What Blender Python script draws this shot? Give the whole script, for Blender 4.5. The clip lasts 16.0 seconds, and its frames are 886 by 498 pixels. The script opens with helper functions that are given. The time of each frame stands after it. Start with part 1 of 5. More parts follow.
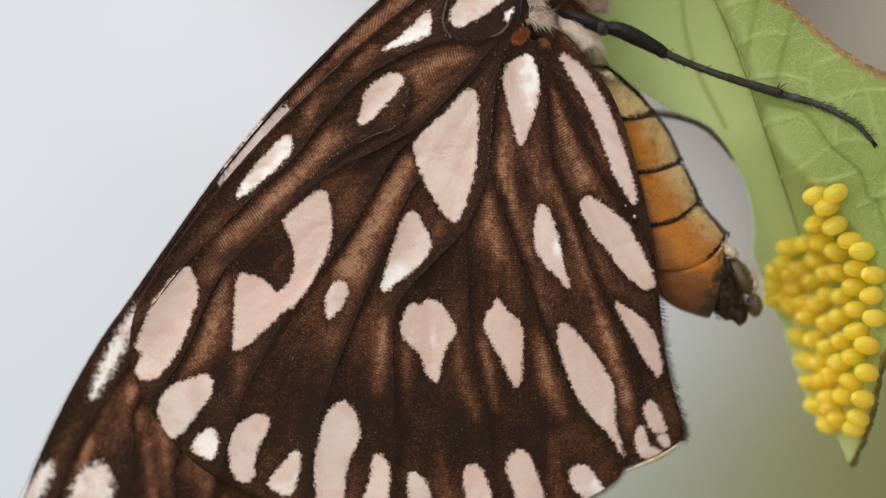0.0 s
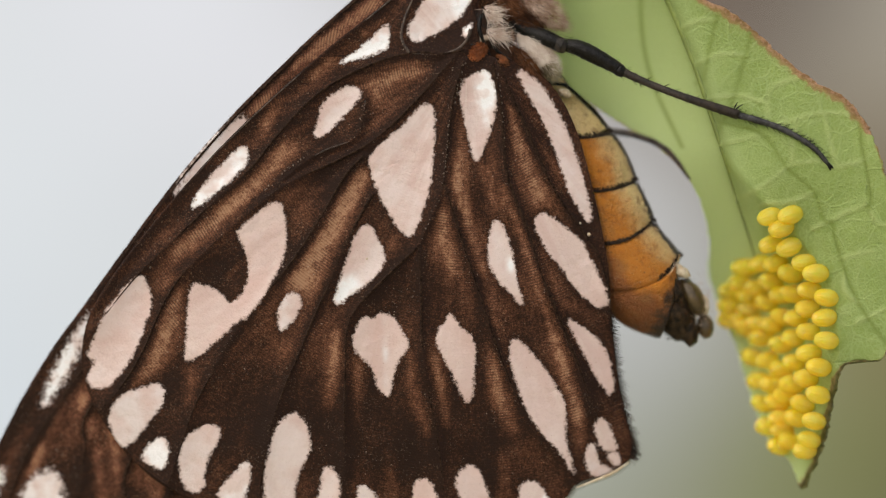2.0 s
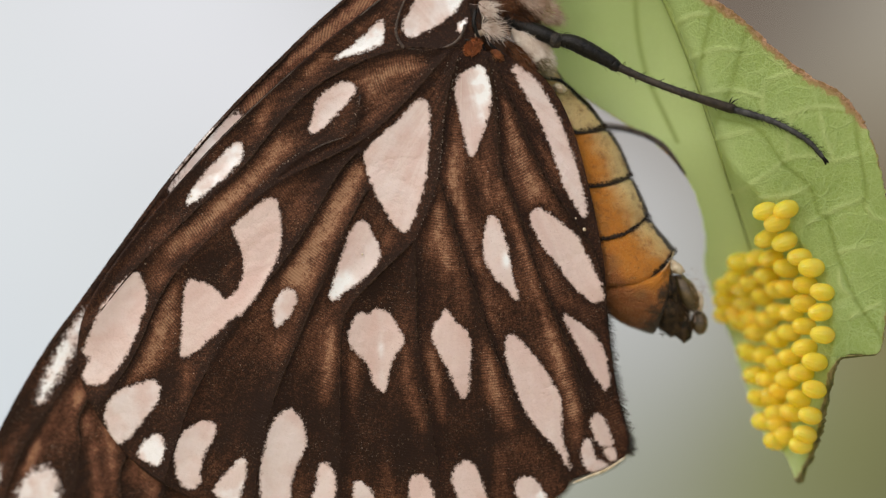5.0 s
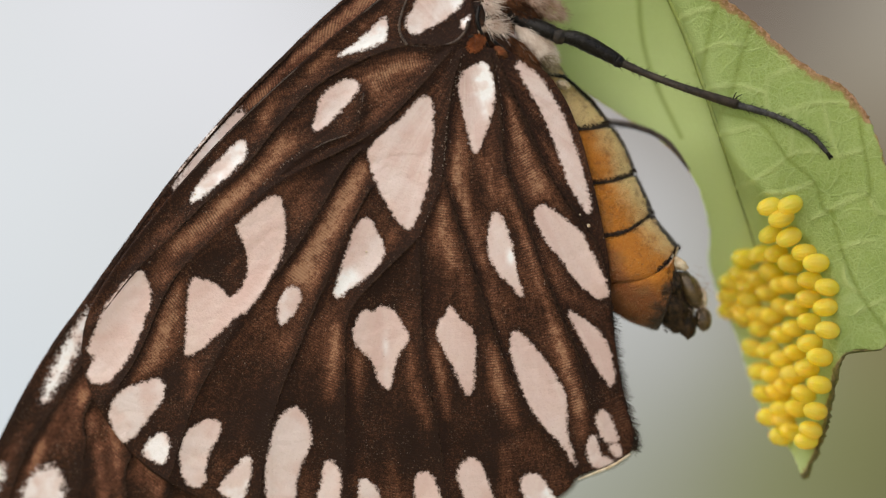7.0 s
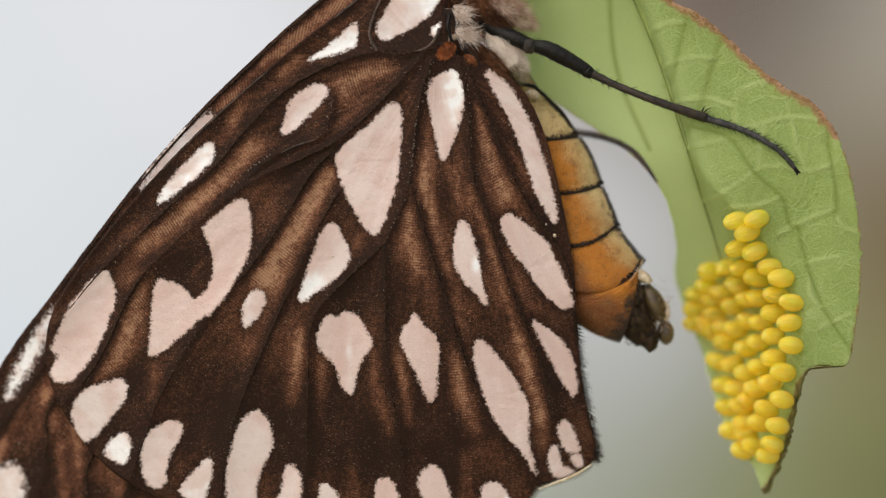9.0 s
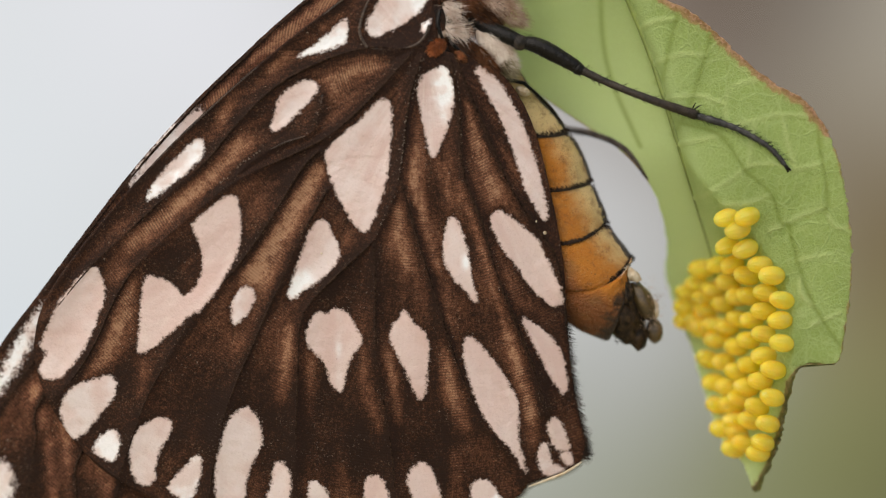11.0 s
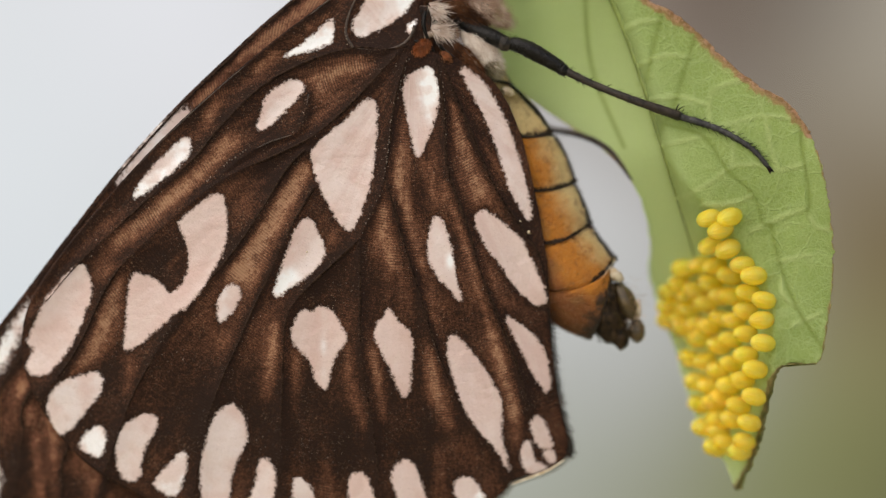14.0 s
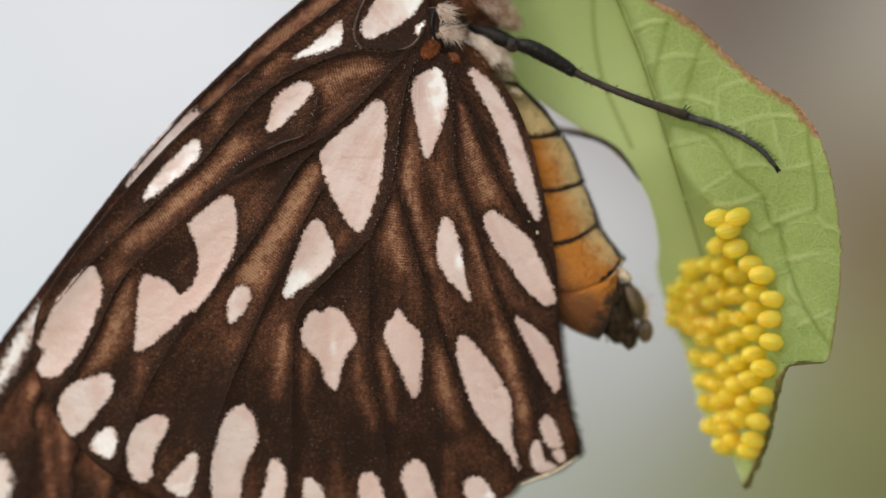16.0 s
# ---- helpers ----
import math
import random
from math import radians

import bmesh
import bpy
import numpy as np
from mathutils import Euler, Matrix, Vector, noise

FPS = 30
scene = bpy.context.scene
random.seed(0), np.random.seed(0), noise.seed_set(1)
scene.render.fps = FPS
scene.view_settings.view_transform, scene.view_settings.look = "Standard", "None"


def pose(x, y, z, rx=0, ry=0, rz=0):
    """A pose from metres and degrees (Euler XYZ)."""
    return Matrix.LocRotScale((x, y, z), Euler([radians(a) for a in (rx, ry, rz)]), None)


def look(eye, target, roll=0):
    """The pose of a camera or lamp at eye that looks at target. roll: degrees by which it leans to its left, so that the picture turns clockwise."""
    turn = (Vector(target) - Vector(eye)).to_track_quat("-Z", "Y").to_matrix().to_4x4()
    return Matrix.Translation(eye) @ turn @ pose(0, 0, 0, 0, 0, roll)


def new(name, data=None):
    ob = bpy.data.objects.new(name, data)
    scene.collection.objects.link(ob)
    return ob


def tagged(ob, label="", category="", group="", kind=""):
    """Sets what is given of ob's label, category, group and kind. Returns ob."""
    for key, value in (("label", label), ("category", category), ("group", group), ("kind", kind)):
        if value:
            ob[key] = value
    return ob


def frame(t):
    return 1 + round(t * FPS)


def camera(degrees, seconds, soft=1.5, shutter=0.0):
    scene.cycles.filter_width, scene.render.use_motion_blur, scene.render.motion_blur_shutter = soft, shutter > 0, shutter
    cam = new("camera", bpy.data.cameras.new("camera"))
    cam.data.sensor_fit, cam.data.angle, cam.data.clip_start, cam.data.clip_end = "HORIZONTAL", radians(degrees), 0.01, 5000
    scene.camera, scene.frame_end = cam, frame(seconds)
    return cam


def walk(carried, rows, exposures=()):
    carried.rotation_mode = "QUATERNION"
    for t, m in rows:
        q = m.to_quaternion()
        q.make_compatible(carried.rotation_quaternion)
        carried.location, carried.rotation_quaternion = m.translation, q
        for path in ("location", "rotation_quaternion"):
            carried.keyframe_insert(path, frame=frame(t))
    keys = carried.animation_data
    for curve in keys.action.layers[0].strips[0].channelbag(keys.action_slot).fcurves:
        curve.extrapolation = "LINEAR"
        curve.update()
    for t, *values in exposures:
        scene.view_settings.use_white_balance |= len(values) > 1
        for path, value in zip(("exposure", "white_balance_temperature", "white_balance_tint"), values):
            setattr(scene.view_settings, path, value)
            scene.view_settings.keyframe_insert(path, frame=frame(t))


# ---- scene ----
# A butterfly about 30 mm high with closed wings, laying eggs under a leaf; close-up with a long macro lens.
MM = 0.001
REACH = 110.0          # mm from the lens to the near wing
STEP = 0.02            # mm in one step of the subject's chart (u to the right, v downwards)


def chart(u, v, d=0.0):
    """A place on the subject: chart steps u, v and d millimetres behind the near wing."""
    k = STEP * (1 + d / REACH) * MM
    return Vector(((u - 784) * k, d * MM, (441 - v) * k))


# ---- camera ----
cam = camera(16.229, 16.0, soft=1.3)
cam.data.dof.use_dof = True
cam.data.dof.focus_distance = 0.10945
cam.data.dof.aperture_fstop = 16.0
walk(cam, [(t, look((x * MM, -d * 0.5 * MM, z * MM), (x * MM, 0, z * MM), roll)) for t, x, d, z, roll in (
    (0, -3.438, 218.27, -0.317, -2.06),
    (0.3, -3.586, 218.41, -0.230, -2.41),
    (0.5, -3.280, 218.51, -0.200, -2.13),
    (0.8, -3.127, 218.29, -0.417, -1.64),
    (1, -3.515, 218.14, -0.313, -2.55),
    (1.3, -3.421, 217.57, -0.113, -2.28),
    (1.5, -2.506, 217.19, -0.206, -1.15),
    (1.8, -1.514, 217.88, 0.035, -0.49),
    (2, -1.803, 218.35, 0.153, -0.96),
    (2.3, -2.206, 217.83, -0.229, -1.18),
    (2.5, -2.125, 217.48, -0.306, -1.14),
    (2.8, -1.795, 217.66, 0.102, -0.95),
    (3, -1.450, 217.77, 0.173, -0.49),
    (3.3, -1.749, 217.84, 0.011, -0.81),
    (3.5, -2.122, 217.88, -0.044, -1.46),
    (3.8, -1.688, 217.65, -0.133, -0.97),
    (4, -0.954, 217.48, -0.107, -0.30),
    (4.3, -0.583, 217.93, 0.250, 0.12),
    (4.5, -1.098, 218.21, 0.250, -0.52),
    (4.7, -1.562, 218.19, 0.044, -0.99),
    (7, -1.796, 217.98, -0.111, -1.40),
    (7.3, -1.167, 217.82, -0.094, -0.61),
    (7.5, -0.890, 217.72, -0.040, -0.21),
    (7.8, -1.009, 217.84, -0.045, -0.63),
    (8, -1.577, 217.92, -0.103, -1.07),
    (8.3, -2.012, 217.55, -0.263, -1.39),
    (8.5, -1.623, 217.31, -0.215, -1.03),
    (8.8, -0.618, 217.76, 0.092, -0.04),
    (9, -0.582, 218.06, 0.120, -0.12),
    (9.2, -0.922, 217.99, -0.104, -0.64),
    (11.5, -0.095, 217.20, 0.045, 0.05),
    (11.8, 0.020, 216.48, 0.083, -0.09),
    (12, 0.357, 216.00, 0.168, 0.24),
    (12.3, 0.861, 216.00, 0.241, 1.02),
    (12.5, 0.641, 216.00, 0.121, 0.79),
    (12.8, -0.015, 215.77, -0.074, -0.07),
    (13, -0.092, 215.61, -0.031, -0.22),
    (13.3, 0.468, 215.90, 0.146, 0.60),
    (13.5, 0.829, 216.10, 0.226, 0.90),
    (13.8, 0.687, 217.96, 0.122, 0.63),
    (14, 0.321, 219.20, -0.021, 0.22),
    (14.3, -0.065, 219.14, -0.066, -0.15),
    (14.5, 0.129, 219.11, -0.016, 0.11),
    (14.8, 0.390, 219.25, 0.058, 0.29),
    (15, 0.162, 219.36, 0.078, 0.23),
    (15.3, -0.112, 219.21, -0.057, 0.02),
    (15.5, -0.209, 219.11, -0.071, -0.15),
    (15.8, -0.046, 219.61, 0.034, 0.15),
    (16, 0.000, 220.00, 0.000, 0.00),
)])

# ---- light ----
world = bpy.data.worlds.new("overcast_sky")
scene.world = world
world.use_nodes = True
wn = world.node_tree
sky = wn.nodes.new("ShaderNodeTexSky")
sky.sky_type = "NISHITA"
sky.sun_disc = False
sky.sun_elevation = radians(47)
sky.sun_rotation = radians(225)
sky.air_density, sky.dust_density, sky.ozone_density = 1.0, 3.0, 1.0
wn.links.new(sky.outputs[0], wn.nodes["Background"].inputs[0])
wn.nodes["Background"].inputs[1].default_value = 0.15
sun = new("sun", bpy.data.lights.new("sun", "SUN"))
sun.data.energy = 3.4
sun.data.angle = radians(120)
sun.data.color = (1.0, 0.885, 0.72)
sun.matrix_world = look((-0.48, -0.48, 0.72), (0, 0, 0))
scene.view_settings.exposure = 0.0

# ---- materials ----


class Nodes:
    """A node material with short calls for its parts."""

    def __init__(self, name):
        self.mat = bpy.data.materials.new(name)
        self.mat.use_nodes = True
        self.tree = self.mat.node_tree
        self.bsdf = self.tree.nodes["Principled BSDF"]
        self.out = self.tree.nodes["Material Output"]

    def put(self, socket, value):
        if isinstance(value, bpy.types.NodeSocket):
            self.tree.links.new(value, socket)
        elif isinstance(value, (tuple, list)) and len(value) == 3 and socket.type == "RGBA":
            socket.default_value = (*value, 1)
        else:
            socket.default_value = value

    def node(self, kind, out=0, **inputs):
        n = self.tree.nodes.new("ShaderNode" + kind)
        for k, v in inputs.items():
            self.put(n.inputs[k.replace("_", " ")], v)
        return n.outputs[out]

    def math(self, op, a, b=0.0, c=0.0):
        n = self.tree.nodes.new("ShaderNodeMath")
        n.operation = op
        for i, v in enumerate((a, b, c)):
            self.put(n.inputs[i], v)
        return n.outputs[0]

    def mix(self, fac, a, b):
        n = self.tree.nodes.new("ShaderNodeMix")
        n.data_type = "RGBA"
        for i, v in ((0, fac), (6, a), (7, b)):
            self.put(n.inputs[i], v)
        return n.outputs[2]

    def step(self, value, lo, hi, a=0.0, b=1.0):
        n = self.tree.nodes.new("ShaderNodeMapRange")
        n.interpolation_type = "SMOOTHSTEP"
        for i, v in enumerate((value, lo, hi, a, b)):
            self.put(n.inputs[i], v)
        return n.outputs[0]

    def attr(self, name, out=2):
        n = self.tree.nodes.new("ShaderNodeAttribute")
        n.attribute_name = name
        return n.outputs[out]

    def mm(self, sx=1.0, sy=1.0, sz=1.0):
        """Object coordinates in millimetres, stretched by the factors."""
        c = self.tree.nodes.new("ShaderNodeTexCoord")
        m = self.tree.nodes.new("ShaderNodeMapping")
        m.inputs["Scale"].default_value = (1000 * sx, 1000 * sy, 1000 * sz)
        self.tree.links.new(c.outputs["Object"], m.inputs[0])
        return m.outputs[0]

    def noise(self, vec, scale, detail=3.0, rough=0.55):
        return self.node("TexNoise", Vector=vec, Scale=scale, Detail=detail, Roughness=rough)

    def bump(self, height, dist, strength=1.0, normal=None):
        n = self.tree.nodes.new("ShaderNodeBump")
        n.inputs["Strength"].default_value = strength
        n.inputs["Distance"].default_value = dist
        self.put(n.inputs["Height"], height)
        if normal is not None:
            self.put(n.inputs["Normal"], normal)
        return n.outputs[0]

    def set(self, **inputs):
        for k, v in inputs.items():
            self.put(self.bsdf.inputs[k.replace("_", " ")], v)
        return self.mat


def wing_material(name, warm=0.0):
    n = Nodes(name)
    ch = n.attr("chart", 1)
    ray = n.attr("ray", 1)
    jag = n.math("ADD", n.math("MULTIPLY", n.math("SUBTRACT", n.noise(ch, 4.5, 4.0, 0.75), 0.5), 0.38),
                 n.math("MULTIPLY", n.math("SUBTRACT", n.noise(ch, 10.0, 3.0), 0.5), 0.17))
    edge = n.math("MULTIPLY_ADD", jag, 1.0 + 2.4 * warm, n.attr("spot"))
    spot = n.step(edge, 0.06 + 0.16 * warm, -0.055 - 0.16 * warm)
    streak = n.math("SUBTRACT", n.noise(ray, 1.0, 4.0, 0.6), 0.5)
    grain = n.math("ADD", n.math("SUBTRACT", n.noise(ch, 7.0, 4.0, 0.75), 0.5), n.math("MULTIPLY", n.math("SUBTRACT", n.noise(ch, 20.0, 2.0, 0.75), 0.5), 1.3))
    cloud = n.math("SUBTRACT", n.noise(ch, 0.55, 3.0), 0.5)
    tone = n.math("MULTIPLY_ADD", streak, 1.0, n.math("MULTIPLY", n.attr("pale"), n.step(n.noise(ch, 3.0, 4.0, 0.75), 0.3, 0.7, 0.72, 1.25)))
    tone = n.math("MULTIPLY_ADD", grain, 1.15, tone)
    fibre = n.math("SUBTRACT", n.noise(n.attr("fibre", 1), 1.0, 3.0, 0.7), 0.5)
    tone = n.math("MULTIPLY_ADD", fibre, 0.42, tone)
    tone = n.math("MULTIPLY_ADD", cloud, 0.5, tone)
    ramp = n.tree.nodes.new("ShaderNodeValToRGB")
    el = ramp.color_ramp.elements
    el[0].position, el[0].color = 0.0, (0.0136, 0.00624, 0.004, 1)
    el[1].position, el[1].color = 1.0, (0.304, 0.172 - 0.02 * warm, 0.104 - 0.02 * warm, 1)
    for p, c in ((0.14, (0.0296, 0.0118, 0.0058)), (0.36, (0.071, 0.0285, 0.0142)), (0.66, (0.152, 0.0672 - 0.008 * warm, 0.0368))):
        e = el.new(p)
        e.color = (*c, 1)
    n.put(ramp.inputs[0], tone)
    brown = ramp.outputs[0]
    fleck = n.step(n.noise(ch, 15.0, 1.0), 0.60, 0.70)
    fleck = n.math("MULTIPLY", fleck, n.step(n.noise(ch, 1.3, 2.0), 0.45, 0.65))
    brown = n.mix(n.math("MULTIPLY", fleck, n.step(tone, 0.1, 0.7, 0.25, 0.6)), brown, (0.32, 0.216, 0.144))
    dust = n.math("MULTIPLY", n.step(n.noise(ch, 11.0, 2.0, 0.7), 0.655, 0.73), n.step(n.noise(ch, 0.6, 3.0), 0.46, 0.64, 0.03, 0.75))
    brown = n.mix(dust, brown, (0.416, 0.336, 0.28))
    wave = n.node("TexWave", out=1, Vector=n.attr("rows", 1), Scale=1.0, Distortion=1.5, Detail=1.0)
    brown = n.mix(n.math("MULTIPLY", wave, n.step(n.noise(ch, 0.7, 2.0), 0.4, 0.6, 0.25, 0.6)), brown, (0.0176, 0.0088, 0.0064))
    rose = n.mix(n.step(n.noise(ray, 0.7, 3.0), 0.35, 0.65), (0.50, 0.362, 0.335), (0.56, 0.442, 0.42))
    # sky highlights painted bluish-white on the spots, also a little smoother there
    glint = n.math("MINIMUM", n.math("MULTIPLY", n.math("ADD", n.attr("painted_sheen"), 0.03), n.step(n.noise(ch, 0.8, 3.0), 0.38, 0.6, 0.25, 1.5)), 1.0)
    stripe = n.step(n.noise(n.attr("fibre", 1), 0.22, 3.0, 0.6), 0.5, 0.68)
    rose = n.mix(n.math("MULTIPLY", stripe, 0.3), rose, (0.592, 0.52, 0.488))
    rose = n.mix(n.math("MULTIPLY", n.step(n.noise(ch, 9.0, 4.0, 0.75), 0.46, 0.68), 0.35), rose, (0.424, 0.328, 0.288))
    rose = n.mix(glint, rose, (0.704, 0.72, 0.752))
    pits = n.step(n.noise(ch, 13.0, 2.0), 0.33, 0.24)
    rose = n.mix(n.math("MULTIPLY", pits, 0.5), rose, (0.288, 0.192, 0.16))
    rim = n.step(edge, -0.10, 0.0)
    rose = n.mix(n.math("MULTIPLY", rim, 0.45), rose, (0.44, 0.32, 0.272))
    col = n.mix(spot, brown, rose)
    relief = n.math("ADD", n.math("MULTIPLY", wave, n.step(spot, 0, 1, 0.26, 0.07)), n.math("MULTIPLY", n.noise(ch, 24.0, 3.0), 0.9))
    relief = n.math("MULTIPLY_ADD", n.noise(ch, 2.6, 2.0), 2.6, relief)
    relief = n.math("MULTIPLY_ADD", n.math("MULTIPLY", n.noise(ch, 1.3, 5.0, 0.6), spot), 1.6, relief)
    relief = n.math("MULTIPLY_ADD", spot, 0.4, relief)
    nor = n.bump(relief, 0.00004, 0.55)
    rough = n.math("MULTIPLY_ADD", n.noise(ch, 6.0, 2.0), 0.15, n.math("MULTIPLY_ADD", glint, n.math("MULTIPLY", spot, -0.16), n.step(spot, 0, 1, 0.58, 0.34)))
    return n.set(Base_Color=col, Roughness=rough, Normal=nor, Specular_IOR_Level=n.step(spot, 0, 1, 0.10, 0.26))


def plain_material(name, a, b, scale=3.0, rough=0.5, fine=20.0, bump=0.00002, **more):
    """Two colours in clouds and grain, with fine relief; scales per millimetre."""
    n = Nodes(name)
    p = n.mm()
    f = n.step(n.math("ADD", n.math("MULTIPLY", n.noise(p, scale, 4.0), 0.7), n.math("MULTIPLY", n.noise(p, fine, 3.0), 0.3)), 0.36, 0.64)
    nor = n.bump(n.noise(p, fine, 3.0), bump, 0.7)
    r = n.math("MULTIPLY_ADD", n.noise(p, scale * 2, 2.0), 0.2, rough - 0.1)
    return n.set(Base_Color=n.mix(f, a, b), Roughness=r, Normal=nor, **more)


def abdomen_material():
    n = Nodes("abdomen_scales")
    p = n.mm()
    dorsal = n.math("MULTIPLY_ADD", n.math("SUBTRACT", n.noise(p, 1.6, 4.0, 0.6), 0.5), 0.7, n.attr("dorsal"))
    col = n.mix(n.step(dorsal, 0.2, 0.9), (0.40, 0.148, 0.014), (0.59, 0.445, 0.215))
    # brown low flank, deepened with the wing's shade painted into the scales
    col = n.mix(n.step(dorsal, -0.05, -0.7), col, (0.17, 0.056, 0.013))
    col = n.mix(n.math("MULTIPLY", n.step(n.noise(p, 2.4, 5.0, 0.8), 0.50, 0.66), 0.55), col, (0.136, 0.0496, 0.0136))
    col = n.mix(n.math("MULTIPLY", n.step(n.noise(p, 22.0, 2.0), 0.6, 0.72), 0.35), col, (0.56, 0.44, 0.24))
    col = n.mix(n.math("MULTIPLY", n.step(n.noise(p, 1.1, 3.0), 0.52, 0.7), 0.5), col, (0.208, 0.104, 0.032))
    col = n.mix(n.math("MULTIPLY", n.step(n.noise(p, 10.0, 2.0), 0.38, 0.26), 0.5), col, (0.056, 0.024, 0.0096))
    col = n.mix(n.math("MULTIPLY", n.step(n.math("ADD", n.attr("end"), n.math("MULTIPLY", n.noise(p, 2.2, 4.0, 0.7), 0.9)), 0.86, 1.1), 0.92), col, (0.0176, 0.0104, 0.0064))
    cream = n.math("MULTIPLY", n.step(n.attr("end"), 0.01, 0.06), n.step(n.math("MULTIPLY_ADD", n.noise(p, 3.0, 3.0), 0.2, n.attr("end")), 0.40, 0.30))
    cream = n.math("MULTIPLY", cream, n.step(dorsal, 0.15, 0.45))
    col = n.mix(cream, col, n.mix(n.step(n.noise(p, 12.0, 3.0), 0.35, 0.65), (0.40, 0.30, 0.17), (0.60, 0.50, 0.34)))
    line = n.math("ADD", n.attr("seam"), n.math("MULTIPLY", n.math("SUBTRACT", n.noise(p, 8.0, 3.0), 0.5), 0.3))
    col = n.mix(n.step(line, 0.17, 0.09), col, (0.024, 0.0144, 0.0096))
    ridge = n.math("ADD", n.attr("ridge"), n.math("MULTIPLY", n.math("SUBTRACT", n.noise(p, 6.0, 3.0), 0.5), 0.5))
    col = n.mix(n.step(ridge, 0.46, 0.38), col, (0.024, 0.016, 0.0112))
    nor = n.bump(n.math("ADD", n.noise(p, 14.0, 4.0, 0.7), n.math("MULTIPLY", n.noise(p, 3.5, 3.0), 1.6)), 0.00013, 0.9)
    return n.set(Base_Color=col, Roughness=0.45, Normal=nor, Specular_IOR_Level=0.3, Subsurface_Weight=0.08,
                 Subsurface_Scale=0.0004, Subsurface_Radius=(0.8, 0.32, 0.12))


def leaf_material():
    n = Nodes("leaf_underside")
    p = n.mm()
    v = n.tree.nodes.new("ShaderNodeTexVoronoi")
    v.feature = "DISTANCE_TO_EDGE"
    warp = n.node("TexNoise", out=1, Vector=p, Scale=0.8, Detail=1.0)
    add = n.tree.nodes.new("ShaderNodeVectorMath")
    add.operation = "ADD"
    n.put(add.inputs[0], p)
    soft = n.tree.nodes.new("ShaderNodeVectorMath")
    soft.operation = "SCALE"
    n.put(soft.inputs[0], warp)
    soft.inputs["Scale"].default_value = 0.55
    n.put(add.inputs[1], soft.outputs[0])
    n.put(v.inputs["Vector"], add.outputs[0])
    v.inputs["Scale"].default_value = 0.95
    net = n.step(v.outputs[0], 0.045, 0.006)
    w = n.tree.nodes.new("ShaderNodeTexVoronoi")
    w.feature = "DISTANCE_TO_EDGE"
    n.put(w.inputs["Vector"], add.outputs[0])
    w.inputs["Scale"].default_value = 3.4
    cell = n.step(w.outputs[0], 0.0, 0.10)
    y = n.tree.nodes.new("ShaderNodeTexVoronoi")
    y.feature = "DISTANCE_TO_EDGE"
    n.put(y.inputs["Vector"], add.outputs[0])
    y.inputs["Scale"].default_value = 7.5
    fine = n.step(y.outputs[0], 0.16, 0.02)
    base = n.mix(n.step(n.noise(p, 0.35, 4.0), 0.35, 0.65), (0.235, 0.326, 0.092), (0.297, 0.396, 0.123))
    base = n.mix(n.math("MULTIPLY", n.step(n.noise(p, 9.0, 3.0, 0.7), 0.4, 0.7), 0.4), base, (0.378, 0.4788, 0.1932))
    near_half = n.attr("near_half")
    # far half painted paler: the skylight on it is put into the colour
    base = n.mix(n.math("MULTIPLY", n.math("SUBTRACT", 1.0, near_half), 0.85), base, (0.61, 0.73, 0.40))
    net = n.math("MULTIPLY", net, near_half)
    fine = n.math("MULTIPLY", fine, near_half)
    cell = n.math("SUBTRACT", 1.0, n.math("MULTIPLY", n.math("SUBTRACT", 1.0, cell), near_half))
    base = n.mix(n.math("MULTIPLY", n.math("SUBTRACT", 1.0, cell), 0.42), base, (0.42, 0.5124, 0.2184))
    base = n.mix(n.math("MULTIPLY", fine, n.step(n.noise(p, 1.5, 2.0), 0.35, 0.6, 0.12, 0.40)), base, (0.44, 0.55, 0.25))
    base = n.mix(n.math("MULTIPLY", net, 0.36), base, (0.43, 0.54, 0.24))
    base = n.mix(n.math("MULTIPLY", n.attr("rib"), 0.8), base, (0.45, 0.54, 0.24))
    # shade in the grooves, painted over their sculpted dips
    base = n.mix(n.math("MULTIPLY", n.attr("groove_shade"), 0.75), base, (0.1764, 0.2352, 0.0504))
    # shade along the midrib's right side, painted into the green
    base = n.mix(n.math("MULTIPLY", n.attr("crease_shade"), 0.6), base, (0.1512, 0.2016, 0.0378))
    rim = n.math("ADD", n.attr("burn"), n.math("MULTIPLY", n.math("SUBTRACT", n.noise(p, 2.4, 4.0, 0.65), 0.5), 0.9))
    base = n.mix(n.step(rim, 0.45, 0.62), base, (0.34, 0.20, 0.10))
    base = n.mix(n.step(rim, 0.62, 0.8), base, n.mix(n.step(n.noise(p, 6.0, 3.0), 0.4, 0.6), (0.22, 0.088, 0.055), (0.48, 0.26, 0.19)))
    base = n.mix(n.math("MULTIPLY", n.step(rim, 0.5, 0.66), n.attr("scorch")), base, n.mix(n.step(n.noise(p, 5.0, 3.0), 0.4, 0.6), (0.045, 0.028, 0.014), (0.17, 0.12, 0.055)))
    h = n.math("ADD", n.math("MULTIPLY", cell, -0.12), n.math("MULTIPLY", net, 0.2))
    h = n.math("MULTIPLY_ADD", fine, 0.1, h)
    h = n.math("ADD", h, n.math("MULTIPLY", n.noise(p, 14.0, 3.0), 0.7))
    nor = n.bump(n.math("MULTIPLY", h, n.math("POWER", near_half, 1.5)), 0.00011, 0.8)
    n.set(Base_Color=base, Roughness=0.5, Normal=nor, Specular_IOR_Level=0.3)
    tr = n.tree.nodes.new("ShaderNodeBsdfTranslucent")
    n.put(tr.inputs["Color"], n.mix(0.7, base, (0.66, 0.76, 0.26)))
